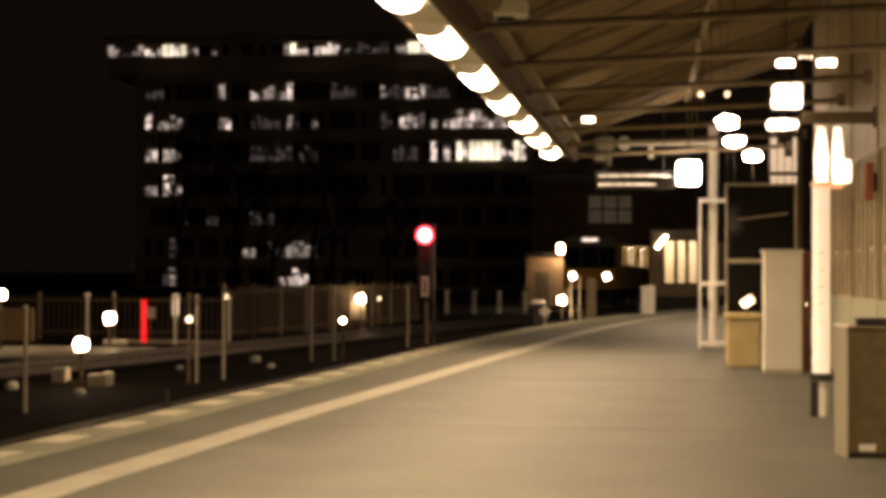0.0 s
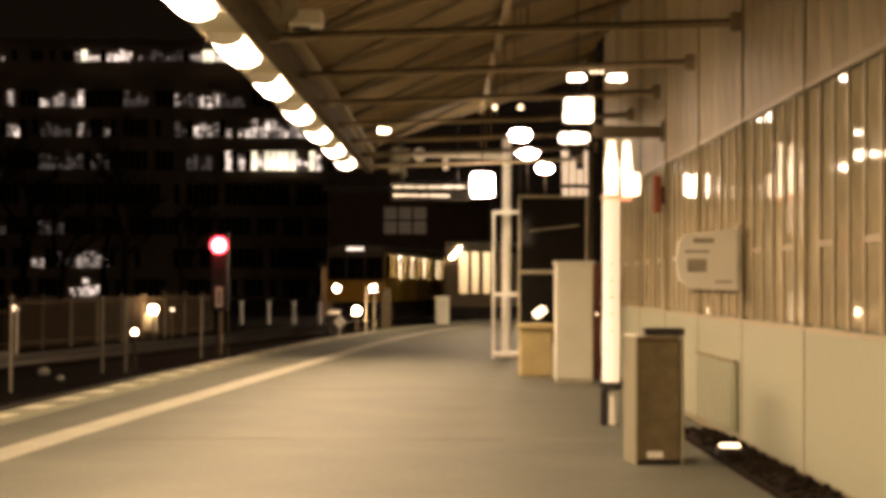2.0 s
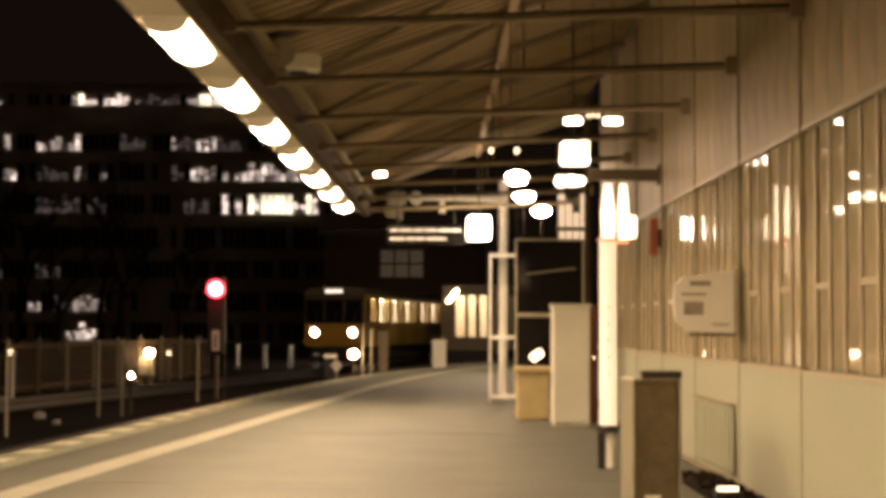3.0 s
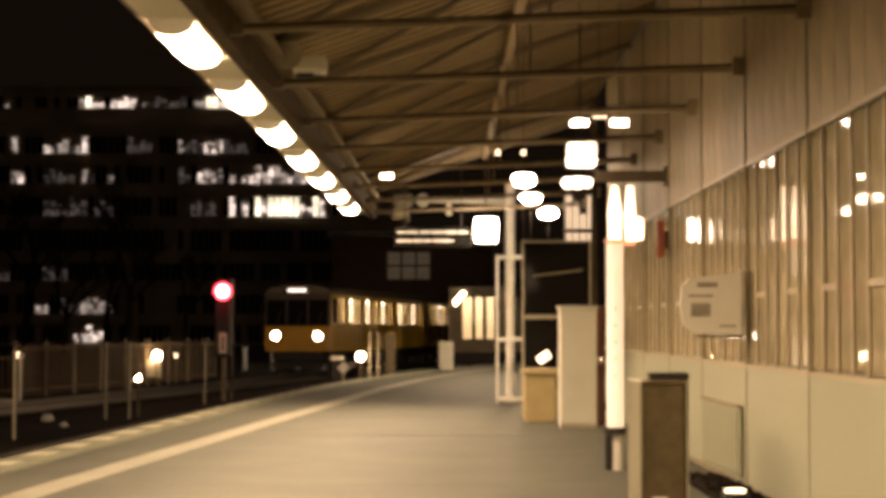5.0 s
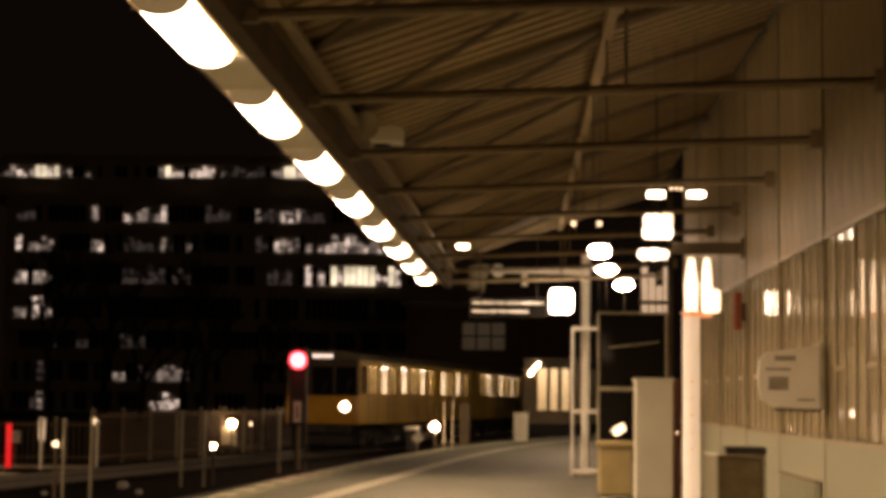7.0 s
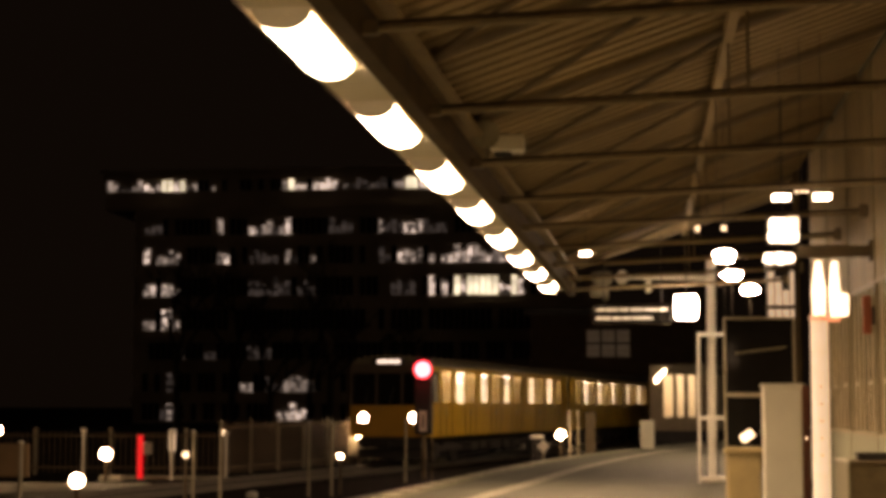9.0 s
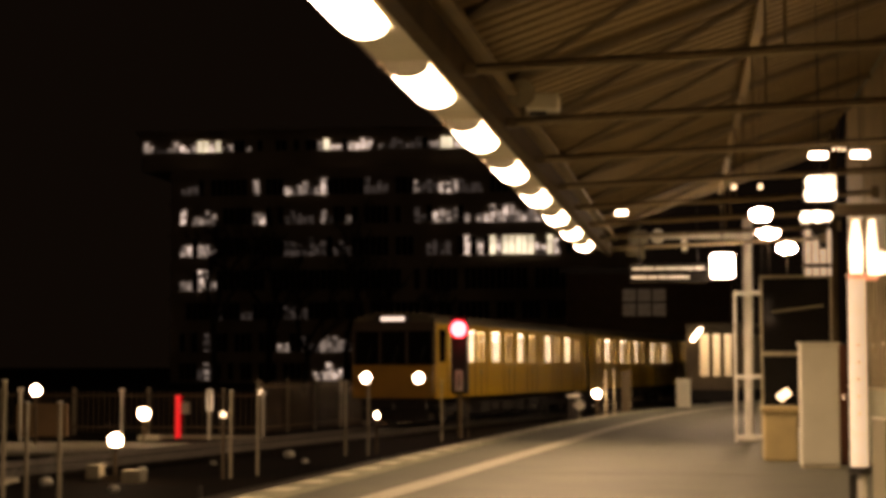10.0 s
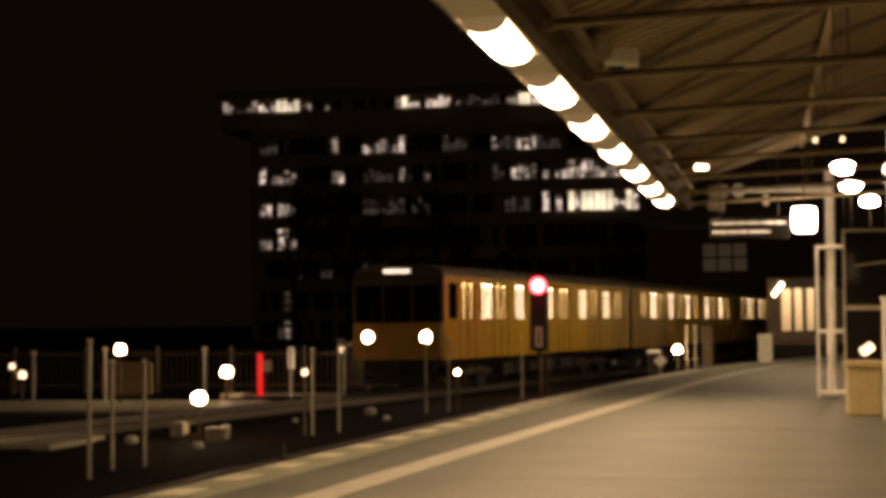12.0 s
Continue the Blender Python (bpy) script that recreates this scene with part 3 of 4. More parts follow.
part("stand", B(-0.05, 0.05, -0.05, 0.05, 0.0, 0.8), M_DARK, pack)
part("lamp_glass", box(bmesh.new(), -0.1, 0.1, -0.05, 0.05, -0.06, 0.06, 0.02, pose(0, 0, 0.92, 0, -35)), M_SMALL, pack)

board = thing("display_case", 1.72, 26.0, 0, "black glazed notice case in a thin pale frame", "display case")
part("upper_glass", B(-0.5, 0.5, -0.02, 0.04, 1.56, 2.67), M_SCREEN, board)
part("lower_glass", B(-0.5, 0.5, -0.02, 0.04, 0.42, 1.5), M_SCREEN, board)
for q in ((-0.53, 0.53, 2.671, 2.7), (-0.53, 0.53, 1.5, 1.559), (-0.53, 0.53, 0.38, 0.419)):
    part("frame_bar", B(q[0], q[1], -0.04, 0.06, q[2], q[3], 0.006), M_POST, board)
for x in (-0.53, 0.5):
    part("frame_post", B(x, x + 0.029, -0.035, 0.055, 0.0, 2.67), M_POST, board)
part("sheet_edge", box(bmesh.new(), -0.36, 0.4, -0.032, -0.022, -0.012, 0.012, 0.0, pose(0, 0, 2.2, 0, -7)), M_BINSIDE, board, "pale line across the dark glass")

col = thing("canopy_column", 1.205, 31.0, 0, "slim cream steel column with a long side arm", "column")
part("shaft", R((0, 0, 0), (0, 0, 4.0), 0.085, n=18), M_WHITE, col)
part("foot_plate", B(-0.16, 0.16, -0.16, 0.16, 0.0, 0.03), M_POST, col)
part("arm", R((-0.08, 0, 3.68), (-1.75, 0, 3.72), 0.055), M_WHITE, col)
part("arm_joint", R((-1.6, -0.08, 3.70), (-1.6, 0.08, 3.70), 0.12, n=18), M_WHITE, col)
part("drop_stub", B(-1.17, -1.07, -0.05, 0.05, 3.42, 3.66, 0.01), M_WHITE, col)
cam_box = thing("loudspeaker_pair", -0.73, 31.0, 3.45, "two pale loudspeakers on the end of the arm", "loudspeaker")
part("horn", B(-0.2, 0.16, -0.14, 0.14, 0.14, 0.36, 0.05), M_POST, cam_box)
part("horn", B(-0.24, 0.02, -0.14, 0.14, -0.1, 0.13, 0.05), M_POST, cam_box)
part("bracket", B(0.03, 0.09, -0.05, 0.05, -0.16, 0.3, 0.015), M_POST, cam_box)

rack = thing("timetable_frame", 1.18, 30.6, 0, "narrow cream steel frame round the column", "frame")
for x in (-0.25, 0.22):
    part("upright", B(x, x + 0.045, -0.1, -0.04, 0.0, 2.64, 0.006), M_WHITE, rack)
for z in (2.6, 1.12, 0.06):
    part("cross_bar", B(-0.25, 0.265, -0.115, -0.03, z, z + 0.07, 0.008), M_WHITE, rack)
part("pane", B(-0.2, 0.215, -0.075, -0.065, 1.2, 2.59), M_PANE, rack).visible_shadow = False

cube = thing("cube_sign", 0.71, 29.0, 2.8, "glowing white cube sign hung from the roof", "illuminated sign")
part("glass_box", B(-0.19, 0.19, -0.19, 0.19, 0.035, 0.43, 0.05), M_CUBE, cube)
part("hanger", R((0, 0, 0.431), (0, 0, roof_z(0.71, 29.0) - 2.8), 0.009), M_DARK, cube)

info = thing("departure_board", -0.2, 29.6, 2.77, "black departure board with two yellow text lines", "departure board")
part("casing", B(-0.68, 0.68, -0.1, 0.1, 0.0, 0.36, 0.015), M_SCREEN, info)
for x in (-0.5, 0.5):
    part("hanger", R((x, 0, 0.361), (x, 0, roof_z(x - 0.2, 29.6) - 2.77), 0.008), M_DARK, info)
rng = random.Random(3)
for z, wid in ((0.235, 1.24), (0.085, 0.98)):
    x = -0.63
    while x < -0.63 + wid:
        w = rng.uniform(0.1, 0.3)
        part("text_bar", B(x, min(x + w, -0.63 + wid), -0.108, -0.101, z, z + 0.042), M_BOARD, info, "pale yellow bar of unreadable text")
        x += w + 0.02

for x, y, z in ((-0.78, 23.0, 3.42), (0.6, 19.0, 3.33), (0.89, 19.0, 3.33), (1.28, 16.0, 3.30), (1.66, 16.0, 3.30)):
    big = y in (23.0, 16.0)
    sp = thing("ceiling_spot", x, y, z, "small warm spotlight hung under the roof", "ceiling lamp", "spots under the roof")
    w = 0.078 if big else 0.02
    part("glass", B(-w, w, -0.05, 0.05, -0.025, 0.025, 0.012), M_LAMP if big else M_SMALL, sp)
    part("stem", R((0, 0, 0.026), (0, 0, roof_z(x, y) - z), 0.004, n=6), M_DARK, sp)

sg = thing("light_box", 1.54, 19.0, 3.17, "glowing white stepped sign box on a roof beam", "illuminated sign", "sign boxes under the roof")
part("lower_glass", B(-0.16, 0.16, -0.06, 0.06, 0.0, 0.13, 0.035), M_BOX, sg)
part("upper_glass", B(-0.15, 0.03, -0.06, 0.06, 0.135, 0.26, 0.035), M_BOX, sg)
part("side_glass", B(0.04, 0.165, -0.05, 0.05, 0.14, 0.275, 0.02), M_COLUMNHEAD, sg, "dimmer side glass")
part("casing", B(-0.18, 0.19, 0.061, 0.1, -0.02, 0.29), M_DARK, sg)
part("hanger", R((0, 0.08, 0.291), (0, 0.08, roof_z(1.54, 19.0) - 3.17), 0.006, n=8), M_DARK, sg)
sg = thing("light_cluster", 1.88, 24.0, 3.34, "three bright round lamps in a row under the roof", "ceiling lamp")
for k, (x, r) in enumerate(((-0.13, 0.085), (0.02, 0.095), (0.14, 0.075))):
    part("globe", ball(bmesh.new(), (x, -0.02 * k, 0.08), r, 0.85), M_BOX, sg, smooth=True)
part("tray", B(-0.2, 0.2, 0.08, 0.12, -0.01, 0.17), M_DARK, sg)
part("hanger", R((0, 0.1, 0.171), (0, 0.1, roof_z(1.88, 24.0) - 3.34), 0.006, n=8), M_DARK, sg)
beam = thing("sign_beam", 2.11, 19.06, 3.0, "brown steel beam from the wall that carries signs", "beam")
part("web", B(-0.4, 0.36, -0.03, 0.03, 0.0, 0.13, 0.006), M_STEEL, beam)
part("wall_plate", B(0.361, 0.39, -0.09, 0.09, -0.05, 0.18, 0.006), M_STEEL, beam)
arc = thing("lamp_arc", 1.47, 16.0, 3.33, "bowed dark bar with a few tiny lamps under the roof", "ceiling lamp")
bm = bmesh.new()
pts = [(-0.19 + 0.38 * k / 8, 0.0, 0.045 * math.sin(math.pi * k / 8)) for k in range(9)]
for a, b in zip(pts, pts[1:]):
    rod(bm, a, b, 0.01, n=6)
part("bar", bm, M_DARK, arc)
for k in (3, 4, 5):
    part("bulb", ball(bmesh.new(), (pts[k][0], -0.015, pts[k][2] - 0.02), 0.014, 1.0, 8), M_SMALL, arc)
part("stem", R((0, 0, 0.05), (0, 0, roof_z(1.47, 16.0) - 3.33), 0.004, n=6), M_DARK, arc)

corner = thing("corner_post", 2.36, 26.66, 0, "dark brown steel post at the wall's end with brackets", "post")
part("shaft", B(-0.045, 0.045, -0.05, 0.05, 0.0, 5.0, 0.008), M_BEAM, corner)
for z in (2.86, 3.45):
    part("bracket", B(-0.5, -0.046, -0.03, 0.03, z, z + 0.06), M_BEAM, corner)

# lamps on masts where the roof has ended
for x, y in ((1.95, 41.6), (2.42, 47.4), (3.30, 53.7)):
    ml = thing("mast_lamp", x, y, 0, "platform lamp with a bright oval glass on a dark mast", "street lamp", "lamps on masts")
    part("mast", R((0, 0.06, 0), (0, 0.06, 4.83), 0.035, 0.03, n=12), M_MASTPAINT, ml)
    # Added disc under the globe, there only to keep its light off the mast.
    part("light_baffle", R((0, 0.03, 4.831), (0, 0.03, 4.85), 0.1, n=16), M_MASTPAINT, ml)
    bm = ball(bmesh.new(), (0, 0, 5.0), 0.285, 0.52, 18)
    part("globe", bm, M_MAST, ml, "bright oval lamp glass", smooth=True)
    part("cap", R((0, 0.0, 5.14), (0, 0.0, 5.18), 0.14, n=16), M_MASTPAINT, ml)

hall = thing("lit_poster_box", 3.2, 40.0, 0, "tall white illuminated poster box on posts", "illuminated sign")
part("casing", B(-0.36, 0.36, 0.031, 0.15, 2.2, 4.72), M_DARK, hall)
for k in range(4):
    part("light_panel", B(-0.33 + k * 0.17, -0.19 + k * 0.17, -0.03, 0.03, 3.1 + 0.22 * (k % 2), 4.65 - 0.3 * (k % 3)), M_COLUMN, hall, "white glowing panel")
for x in (-0.3, 0.26):
    part("leg", B(x, x + 0.05, 0.05, 0.1, 0.0, 2.2), M_DARK, hall)

# on the wall
flag = thing("flag_sign", 2.455, 13.95, 1.32, "white projecting sign with grey unreadable print", "sign")
bm = bmesh.new()
outline = ((0.0, -0.02), (-0.40, 0.0), (-0.49, 0.06), (-0.52, 0.22), (-0.5, 0.38), (-0.44, 0.44), (0.0, 0.5))
for yy in (-0.03, 0.03):
    bm.faces.new([bm.verts.new((x, yy, z)) for x, z in outline])
fs = list(bm.faces)
bm.verts.ensure_lookup_table()
n = len(outline)
for i in range(n):
    bm.faces.new((bm.verts[i], bm.verts[(i + 1) % n], bm.verts[n + (i + 1) % n], bm.verts[n + i]))
bmesh.ops.recalc_face_normals(bm, faces=bm.faces)
part("panel", bm, M_WHITE, flag)
for x0, x1, z0, z1 in ((-0.38, -0.21, 0.37, 0.41), (-0.45, -0.25, 0.29, 0.31), (-0.43, -0.27, 0.13, 0.24), (-0.2, -0.06, 0.045, 0.06)):
    part("print_bar", B(x0, x1, -0.034, -0.0305, z0, z1), M_PRINT, flag)
part("bottom_edge", B(-0.39, 0.0, -0.035, 0.035, -0.04, -0.0215), M_DARK, flag, "dark bottom edge")
part("clamp", B(-0.02, 0.012, -0.05, 0.05, -0.02, 0.52), M_POST, flag)

alarm = thing("red_wall_lantern", 2.41, 18.85, 2.14, "dull red box on a wall bracket", "alarm box")
part("body", B(-0.05, 0.045, -0.05, 0.05, 0.0, 0.42, 0.02), M_RED, alarm)
part("bracket", B(0.0455, 0.084, -0.012, 0.012, 0.1, 0.3), M_DARK, alarm)

vent = thing("wall_radiator", 2.497, 15.2, 0.07, "ribbed cream radiator panel against the wall", "radiator")
part("plate", B(-0.04, -0.012, -1.0, 1.0, 0.05, 0.62, 0.006), M_PANEL, vent)
for k in range(10):
    part("rib", B(-0.06, -0.0405, -0.95 + k * 0.2, -0.85 + k * 0.2, 0.07, 0.60), M_PANEL, vent)

part("top_grille", B(-0.062, -0.012, -1.0, 1.0, 0.621, 0.638), M_SEAM, vent, "dark top grille")

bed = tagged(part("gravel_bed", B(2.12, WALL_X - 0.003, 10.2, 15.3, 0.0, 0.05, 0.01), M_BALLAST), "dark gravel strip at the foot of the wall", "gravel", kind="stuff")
rng = random.Random(8)
bm = bmesh.new()
for k in range(260):
    x, y, r = rng.uniform(2.14, 2.46), rng.uniform(10.3, 15.2), rng.uniform(0.012, 0.035)
    bmesh.ops.create_icosphere(bm, subdivisions=1, radius=r, matrix=pose(x, y, 0.05 + r * 0.3, rng.uniform(0, 90), 0, rng.uniform(0, 90)))
part("pebbles", bm, M_BALLAST, bed)
fl = thing("floor_uplight", 2.21, 12.95, 0.05, "small glowing floor lamp in the gravel", "lamp")
part("housing", B(-0.1, 0.1, -0.07, 0.07, 0.0, 0.06, 0.01), M_DARK, fl)
part("glass", B(-0.075, 0.075, -0.05, 0.05, 0.061, 0.085, 0.01), M_SMALL, fl)

spk = thing("ceiling_loudspeaker", -1.13, 14.15, 3.458, "pale boxy loudspeaker sitting on a roof tie", "loudspeaker")
part("case", B(-0.14, 0.14, -0.12, 0.12, 0.03, 0.17, 0.025), M_WHITE, spk)
part("foot", B(-0.11, 0.03, -0.04, 0.04, -0.004, 0.029), M_DARK, spk)
hn = thing("round_horn", -1.30, 14.1, 3.62, "round grey horn loudspeaker beside the roof beam", "loudspeaker")
part("bell", R((0, -0.12, 0), (0, 0.1, 0), 0.12, 0.06, n=20), M_POST, hn)
part("strap", R((0, 0.05, -0.17), (0, 0.05, 0.12), 0.015, n=8), M_STEEL, hn)

# pale marks along the platform's edge
for k in range(30):
    y = 9.0 + 1.28 * k
    mk = part("edge_mark", strip(bmesh.new(), lambda v: edge_x(v) + 0.05, lambda v: edge_x(v) + 0.33, [y, y + 0.28, y + 0.56], 0.0065, 0.011), M_MARK, platform)
# joints across the asphalt
M_SEAL = mat("joint_seal", (0.13, 0.115, 0.09), 0.8, vary=0.3)
for y in (14.7, 21.5, 29.5):
    part("joint", B(edge_x(y) + 1.75, WALL_X - 0.4, y - 0.015, y + 0.015, 0.001, 0.003), M_SEAL, platform)

hook = thing("edge_hook", -4.72, 16.4, 0.006, "small black post on the platform edge", "post")
part("pin", R((0, 0, 0), (0, 0, 0.16), 0.018, n=8), M_DARK, hook)
part("plate", B(-0.05, 0.05, -0.04, 0.04, 0.0, 0.012), M_DARK, hook)

# ---- along the tracks ----
for x, y, top in ((-8.57, 20.75, 1.15), (-8.78, 22.06, 0.85), (-8.53, 22.63, 0.84), (-7.88, 29.25, 0.9), (-7.63, 30.17, 0.9), (-7.35, 36.93, 1.0), (-6.87, 37.1, 1.0), (-6.23, 44.2, 0.95), (-2.22, 50.6, 1.2), (-1.98, 50.9, 1.2)):
    po = thing("marker_post", x, y, GROUND_Z, "thin weathered marker post between the tracks", "post", "posts between the tracks")
    part("shaft", R((0, 0, 0), (0, 0, top - GROUND_Z), 0.029, n=10), M_MARKER, po)
    part("cap", R((0, 0, top - GROUND_Z), (0, 0, top - GROUND_Z + 0.03), 0.04, n=10), M_WHITE, po)

sig = thing("railway_signal", -5.99, 46.0, GROUND_Z, "black railway signal showing red, with a white plate", "railway signal")
part("post", R((0, 0.1, 0), (0, 0.1, 2.2), 0.07), M_STEEL, sig)
part("housing", B(-0.24, 0.24, -0.1, 0.25, 1.2, 3.32, 0.06), M_DARK, sig)
lens = part("lens", R((0, -0.2, 2.97), (0, -0.11, 2.97), 0.245, n=28), M_REDLIGHT, sig, "glowing red lens")
# Extra disc that paints the glare onto the lens.
part("lens_glare", R((0, -0.21, 2.97), (0, -0.201, 2.97), 0.2, n=28), M_REDGLARE, lens, "pink disc drawn as the red lens's overexposed glare")
bm = bmesh.new()
for k in range(12):
    a = math.pi * k / 11
    box(bm, 0.27 * math.cos(a) - 0.03, 0.27 * math.cos(a) + 0.03, -0.3, -0.1, 2.97 + 0.28 * math.sin(a) - 0.008, 2.97 + 0.28 * math.sin(a) + 0.008)
part("hood", bm, M_DARK, sig)
part("white_plate", B(-0.1, 0.1, -0.125, -0.101, 1.3, 1.85), M_WHITE, sig, "white plate")
part("plate_bar", B(-0.025, 0.025, -0.132, -0.126, 1.38, 1.75), M_DARK, sig)
part("ladder", R((0.2, 0.3, 0), (0.2, 0.3, 2.4), 0.02, n=6), M_STEEL, sig)
rl = bpy.data.lights.new("signal_light", "POINT")
rl.energy, rl.color, rl.shadow_soft_size = 18, (1.0, 0.03, 0.08), 0.15
new("signal_light", rl).location = (-5.99, 45.55, 2.38)


def globe(x, y, z, r, glow, label="round white lamp low beside the tracks"):
    g = thing("globe_lamp", x, y, GROUND_Z, label, "lamp", "round lamps by the tracks")
    h, r = z - GROUND_Z, r * 0.86
    part("post", R((0, 0, 0), (0, 0, h - r * 0.8), 0.035, n=8), M_STEEL, g)
    part("glass", ball(bmesh.new(), (0, 0, h), r), glow, g, smooth=True)
    part("holder", R((0, 0, h - r * 1.25), (0, 0, h - r * 0.8), 0.06, n=10), M_DARK, g)
    return g


globe(-15.7, 40.0, 0.76, 0.15, M_GLOBE)
globe(-13.6, 42.0, 0.14, 0.17, M_GLOBE)
g = globe(-9.56, 28.0, 0.09, 0.14, M_GLOBE, "round white lamp on a stand with boxes")
part("switch_box", B(0.15, 0.5, -0.15, 0.2, 0.0, 0.22, 0.02), M_POST, g)
part("switch_box", B(-0.5, -0.25, -0.1, 0.2, 0.05, 0.3, 0.02), M_POST, g)
part("arm", B(-0.5, 0.5, -0.02, 0.02, 0.05, 0.1), M_STEEL, g)
globe(-18.3, 40.0, 0.13, 0.12, M_SMALL)
globe(-20.9, 45.0, 0.22, 0.10, M_SMALL)
globe(-7.98, 29.1, 0.5, 0.07, M_SMALL)
globe(-2.46, 50.0, 0.53, 0.145, M_GLOBE, "round white lamp just off the platform edge")
globe(-11.45, 45.6, 0.62, 0.10, M_SMALL)
globe(-9.75, 57.6, 0.42, 0.17, M_GLOBE)
globe(-6.84, 38.0, 0.23, 0.07, M_GLOBE)
globe(-9.4, 59.5, 0.39, 0.07, M_SMALL)

pm = thing("point_machine", -3.17, 50.3, GROUND_Z, "low dark box with a pale lid beside the round lamp", "track box")
part("body", B(-0.16, 0.16, -0.16, 0.16, 0.0, 1.04, 0.02), M_UNDER, pm)
part("lid", B(-0.19, 0.19, -0.19, 0.19, 1.041, 1.14, 0.025), M_WHITE, pm, "pale lid")
disc = thing("disc_sign", -2.90, 49.0, GROUND_Z, "small pale diamond sign on a post by the track", "sign")
part("post", R((0, 0, 0), (0, 0, 0.75), 0.025, n=8), M_POST, disc)
part("face", box(bmesh.new(), -0.13, 0.13, -0.012, 0.012, -0.13, 0.13, 0.0, pose(0, -0.04, 0.84, 0, 45)), M_WHITE, disc)

rp = thing("red_light_post", -13.3, 44.0, GROUND_Z, "upright strip glowing red beside the fence", "light strip")
part("strip", B(-0.07, 0.07, -0.06, 0.06, 0.06, 1.2, 0.02), M_REDPOST, rp)
part("foot", B(-0.12, 0.12, -0.12, 0.12, 0.0, 0.059), M_DARK, rp)
heap = thing("concrete_block", -13.9, 43.6, GROUND_Z, "low pale concrete block by the red light", "concrete block")
part("block", B(-0.35, 0.25, -0.2, 0.2, 0.0, 0.16, 0.06), M_CONC, heap)

for x0, x1, y0, y1, h in ((-26.0, -12.2, 36.0, 41.4, 0.06), (-15.0, -11.1, 25.3, 27.6, 0.1), (-14.5, -11.6, 44.9, 45.7, 0.08)):
    tagged(part("concrete_slab", B(x0, x1, y0, y1, GROUND_Z, GROUND_Z + h, 0.02), M_CONC), "pale concrete slab beside the tracks", "concrete slab")


def fence(x0, y0, x1, y1, h, group):
    ln = math.hypot(x1 - x0, y1 - y0)
    f = thing("picket_fence", x0, y0, GROUND_Z, "rusty brown picket fence beyond the tracks", "fence", group, rz=math.degrees(math.atan2(y1 - y0, x1 - x0)))
    pk = mesh_of("picket", B(-0.011, 0.011, -0.01, 0.01, 0.05, h), M_FENCE)
    k = 0
    while k * 0.16 < ln:
        piece("picket", pk, f, pose(k * 0.16, 0, 0))
        k += 1
    for z in (0.2, h - 0.15):
        part("rail", B(0, ln, 0.013, 0.045, z, z + 0.05), M_FENCE, f)
    k = 0
    while k * 2.2 < ln:
        part("post", B(k * 2.2 - 0.04, k * 2.2 + 0.04, 0.046, 0.12, 0.0, h + 0.1), M_POST, f)
        k += 1


fence(-24.0, 47.0, -11.9, 47.4, 1.25, "fence panels")
fence(-11.9, 47.4, -8.8, 66.0, 1.5, "fence panels")
tagged(part("low_wall", B(-18.6, -17.1, 45.9, 46.1, GROUND_Z, 0.3, 0.02), M_HUT), "brown boarded wall panel before the fence", "wall panel")
sq = thing("square_sign", -14.0, 46.9, GROUND_Z, "small pale square sign on a post before the fence", "sign")
part("post", R((0, 0.03, 0), (0, 0.03, 0.95), 0.025, n=8), M_STEEL, sq)
part("face", B(-0.16, 0.16, -0.02, 0.0, 0.62, 0.95), M_WHITE, sq)
ls = thing("lit_strip", -13.2, 46.7, GROUND_Z, "short upright glowing white strip by the fence", "light strip")
part("post", R((0, 0.05, 0), (0, 0.05, 0.7), 0.03, n=8), M_STEEL, ls)
part("tube", B(-0.09, 0.09, -0.05, 0.04, 0.7, 1.32, 0.03), M_COLUMN, ls)
for x in (-9.4, -8.1, -6.9, -5.7):
    bo = thing("white_bollard", x, 80.0, GROUND_Z, "short white bollard beyond the tracks", "bollard", "white bollards")
    part("shaft", R((0, 0, 0), (0, 0, 0.95), 0.11, 0.085, n=12), M_WHITE, bo)
    part("head", R((0, 0, 0.951), (0, 0, 1.1), 0.13, n=12), M_WHITE, bo)
for x, y, top in ((-16.9, 42.0, 0.8), (-15.0, 44.4, 0.75), (-12.45, 44.0, 0.72), (-11.1, 44.5, 0.68), (-18.9, 42.0, 0.7)):
    wp = thing("white_post", x, y, GROUND_Z, "white post by the fence, catching the light", "post", "white posts by the fence")
    part("shaft", B(-0.033, 0.033, -0.033, 0.033, 0.0, top - GROUND_Z - 0.1, 0.008), M_WHITE, wp)
    part("head", B(-0.07, 0.07, -0.07, 0.07, top - GROUND_Z - 0.099, top - GROUND_Z, 0.02), M_WHITE, wp)
rb = thing("relay_box", 0.06, 54.0, 0, "grey-white relay cabinet on the platform edge", "cabinet", "relay cabinets")
part("body", B(-0.22, 0.22, -0.15, 0.2, 0.03, 0.88, 0.02), M_CABINET, rb)
part("plinth", B(-0.2, 0.2, -0.13, 0.18, 0.0, 0.029), M_DARK, rb)
part("cap", B(-0.24, 0.24, -0.17, 0.22, 0.881, 0.93, 0.015), M_CABINET, rb)
tall = thing("relay_box", -1.68, 52.6, GROUND_Z, "tall narrow grey relay cabinet below the platform edge", "cabinet", "relay cabinets")
part("body", B(-0.15, 0.15, -0.15, 0.2, 0.03, 1.76, 0.02), M_STEEL, tall)
part("plinth", B(-0.14, 0.14, -0.13, 0.18, 0.0, 0.029), M_DARK, tall)
part("cap", B(-0.17, 0.17, -0.17, 0.22, 1.761, 1.81, 0.015), M_STEEL, tall)
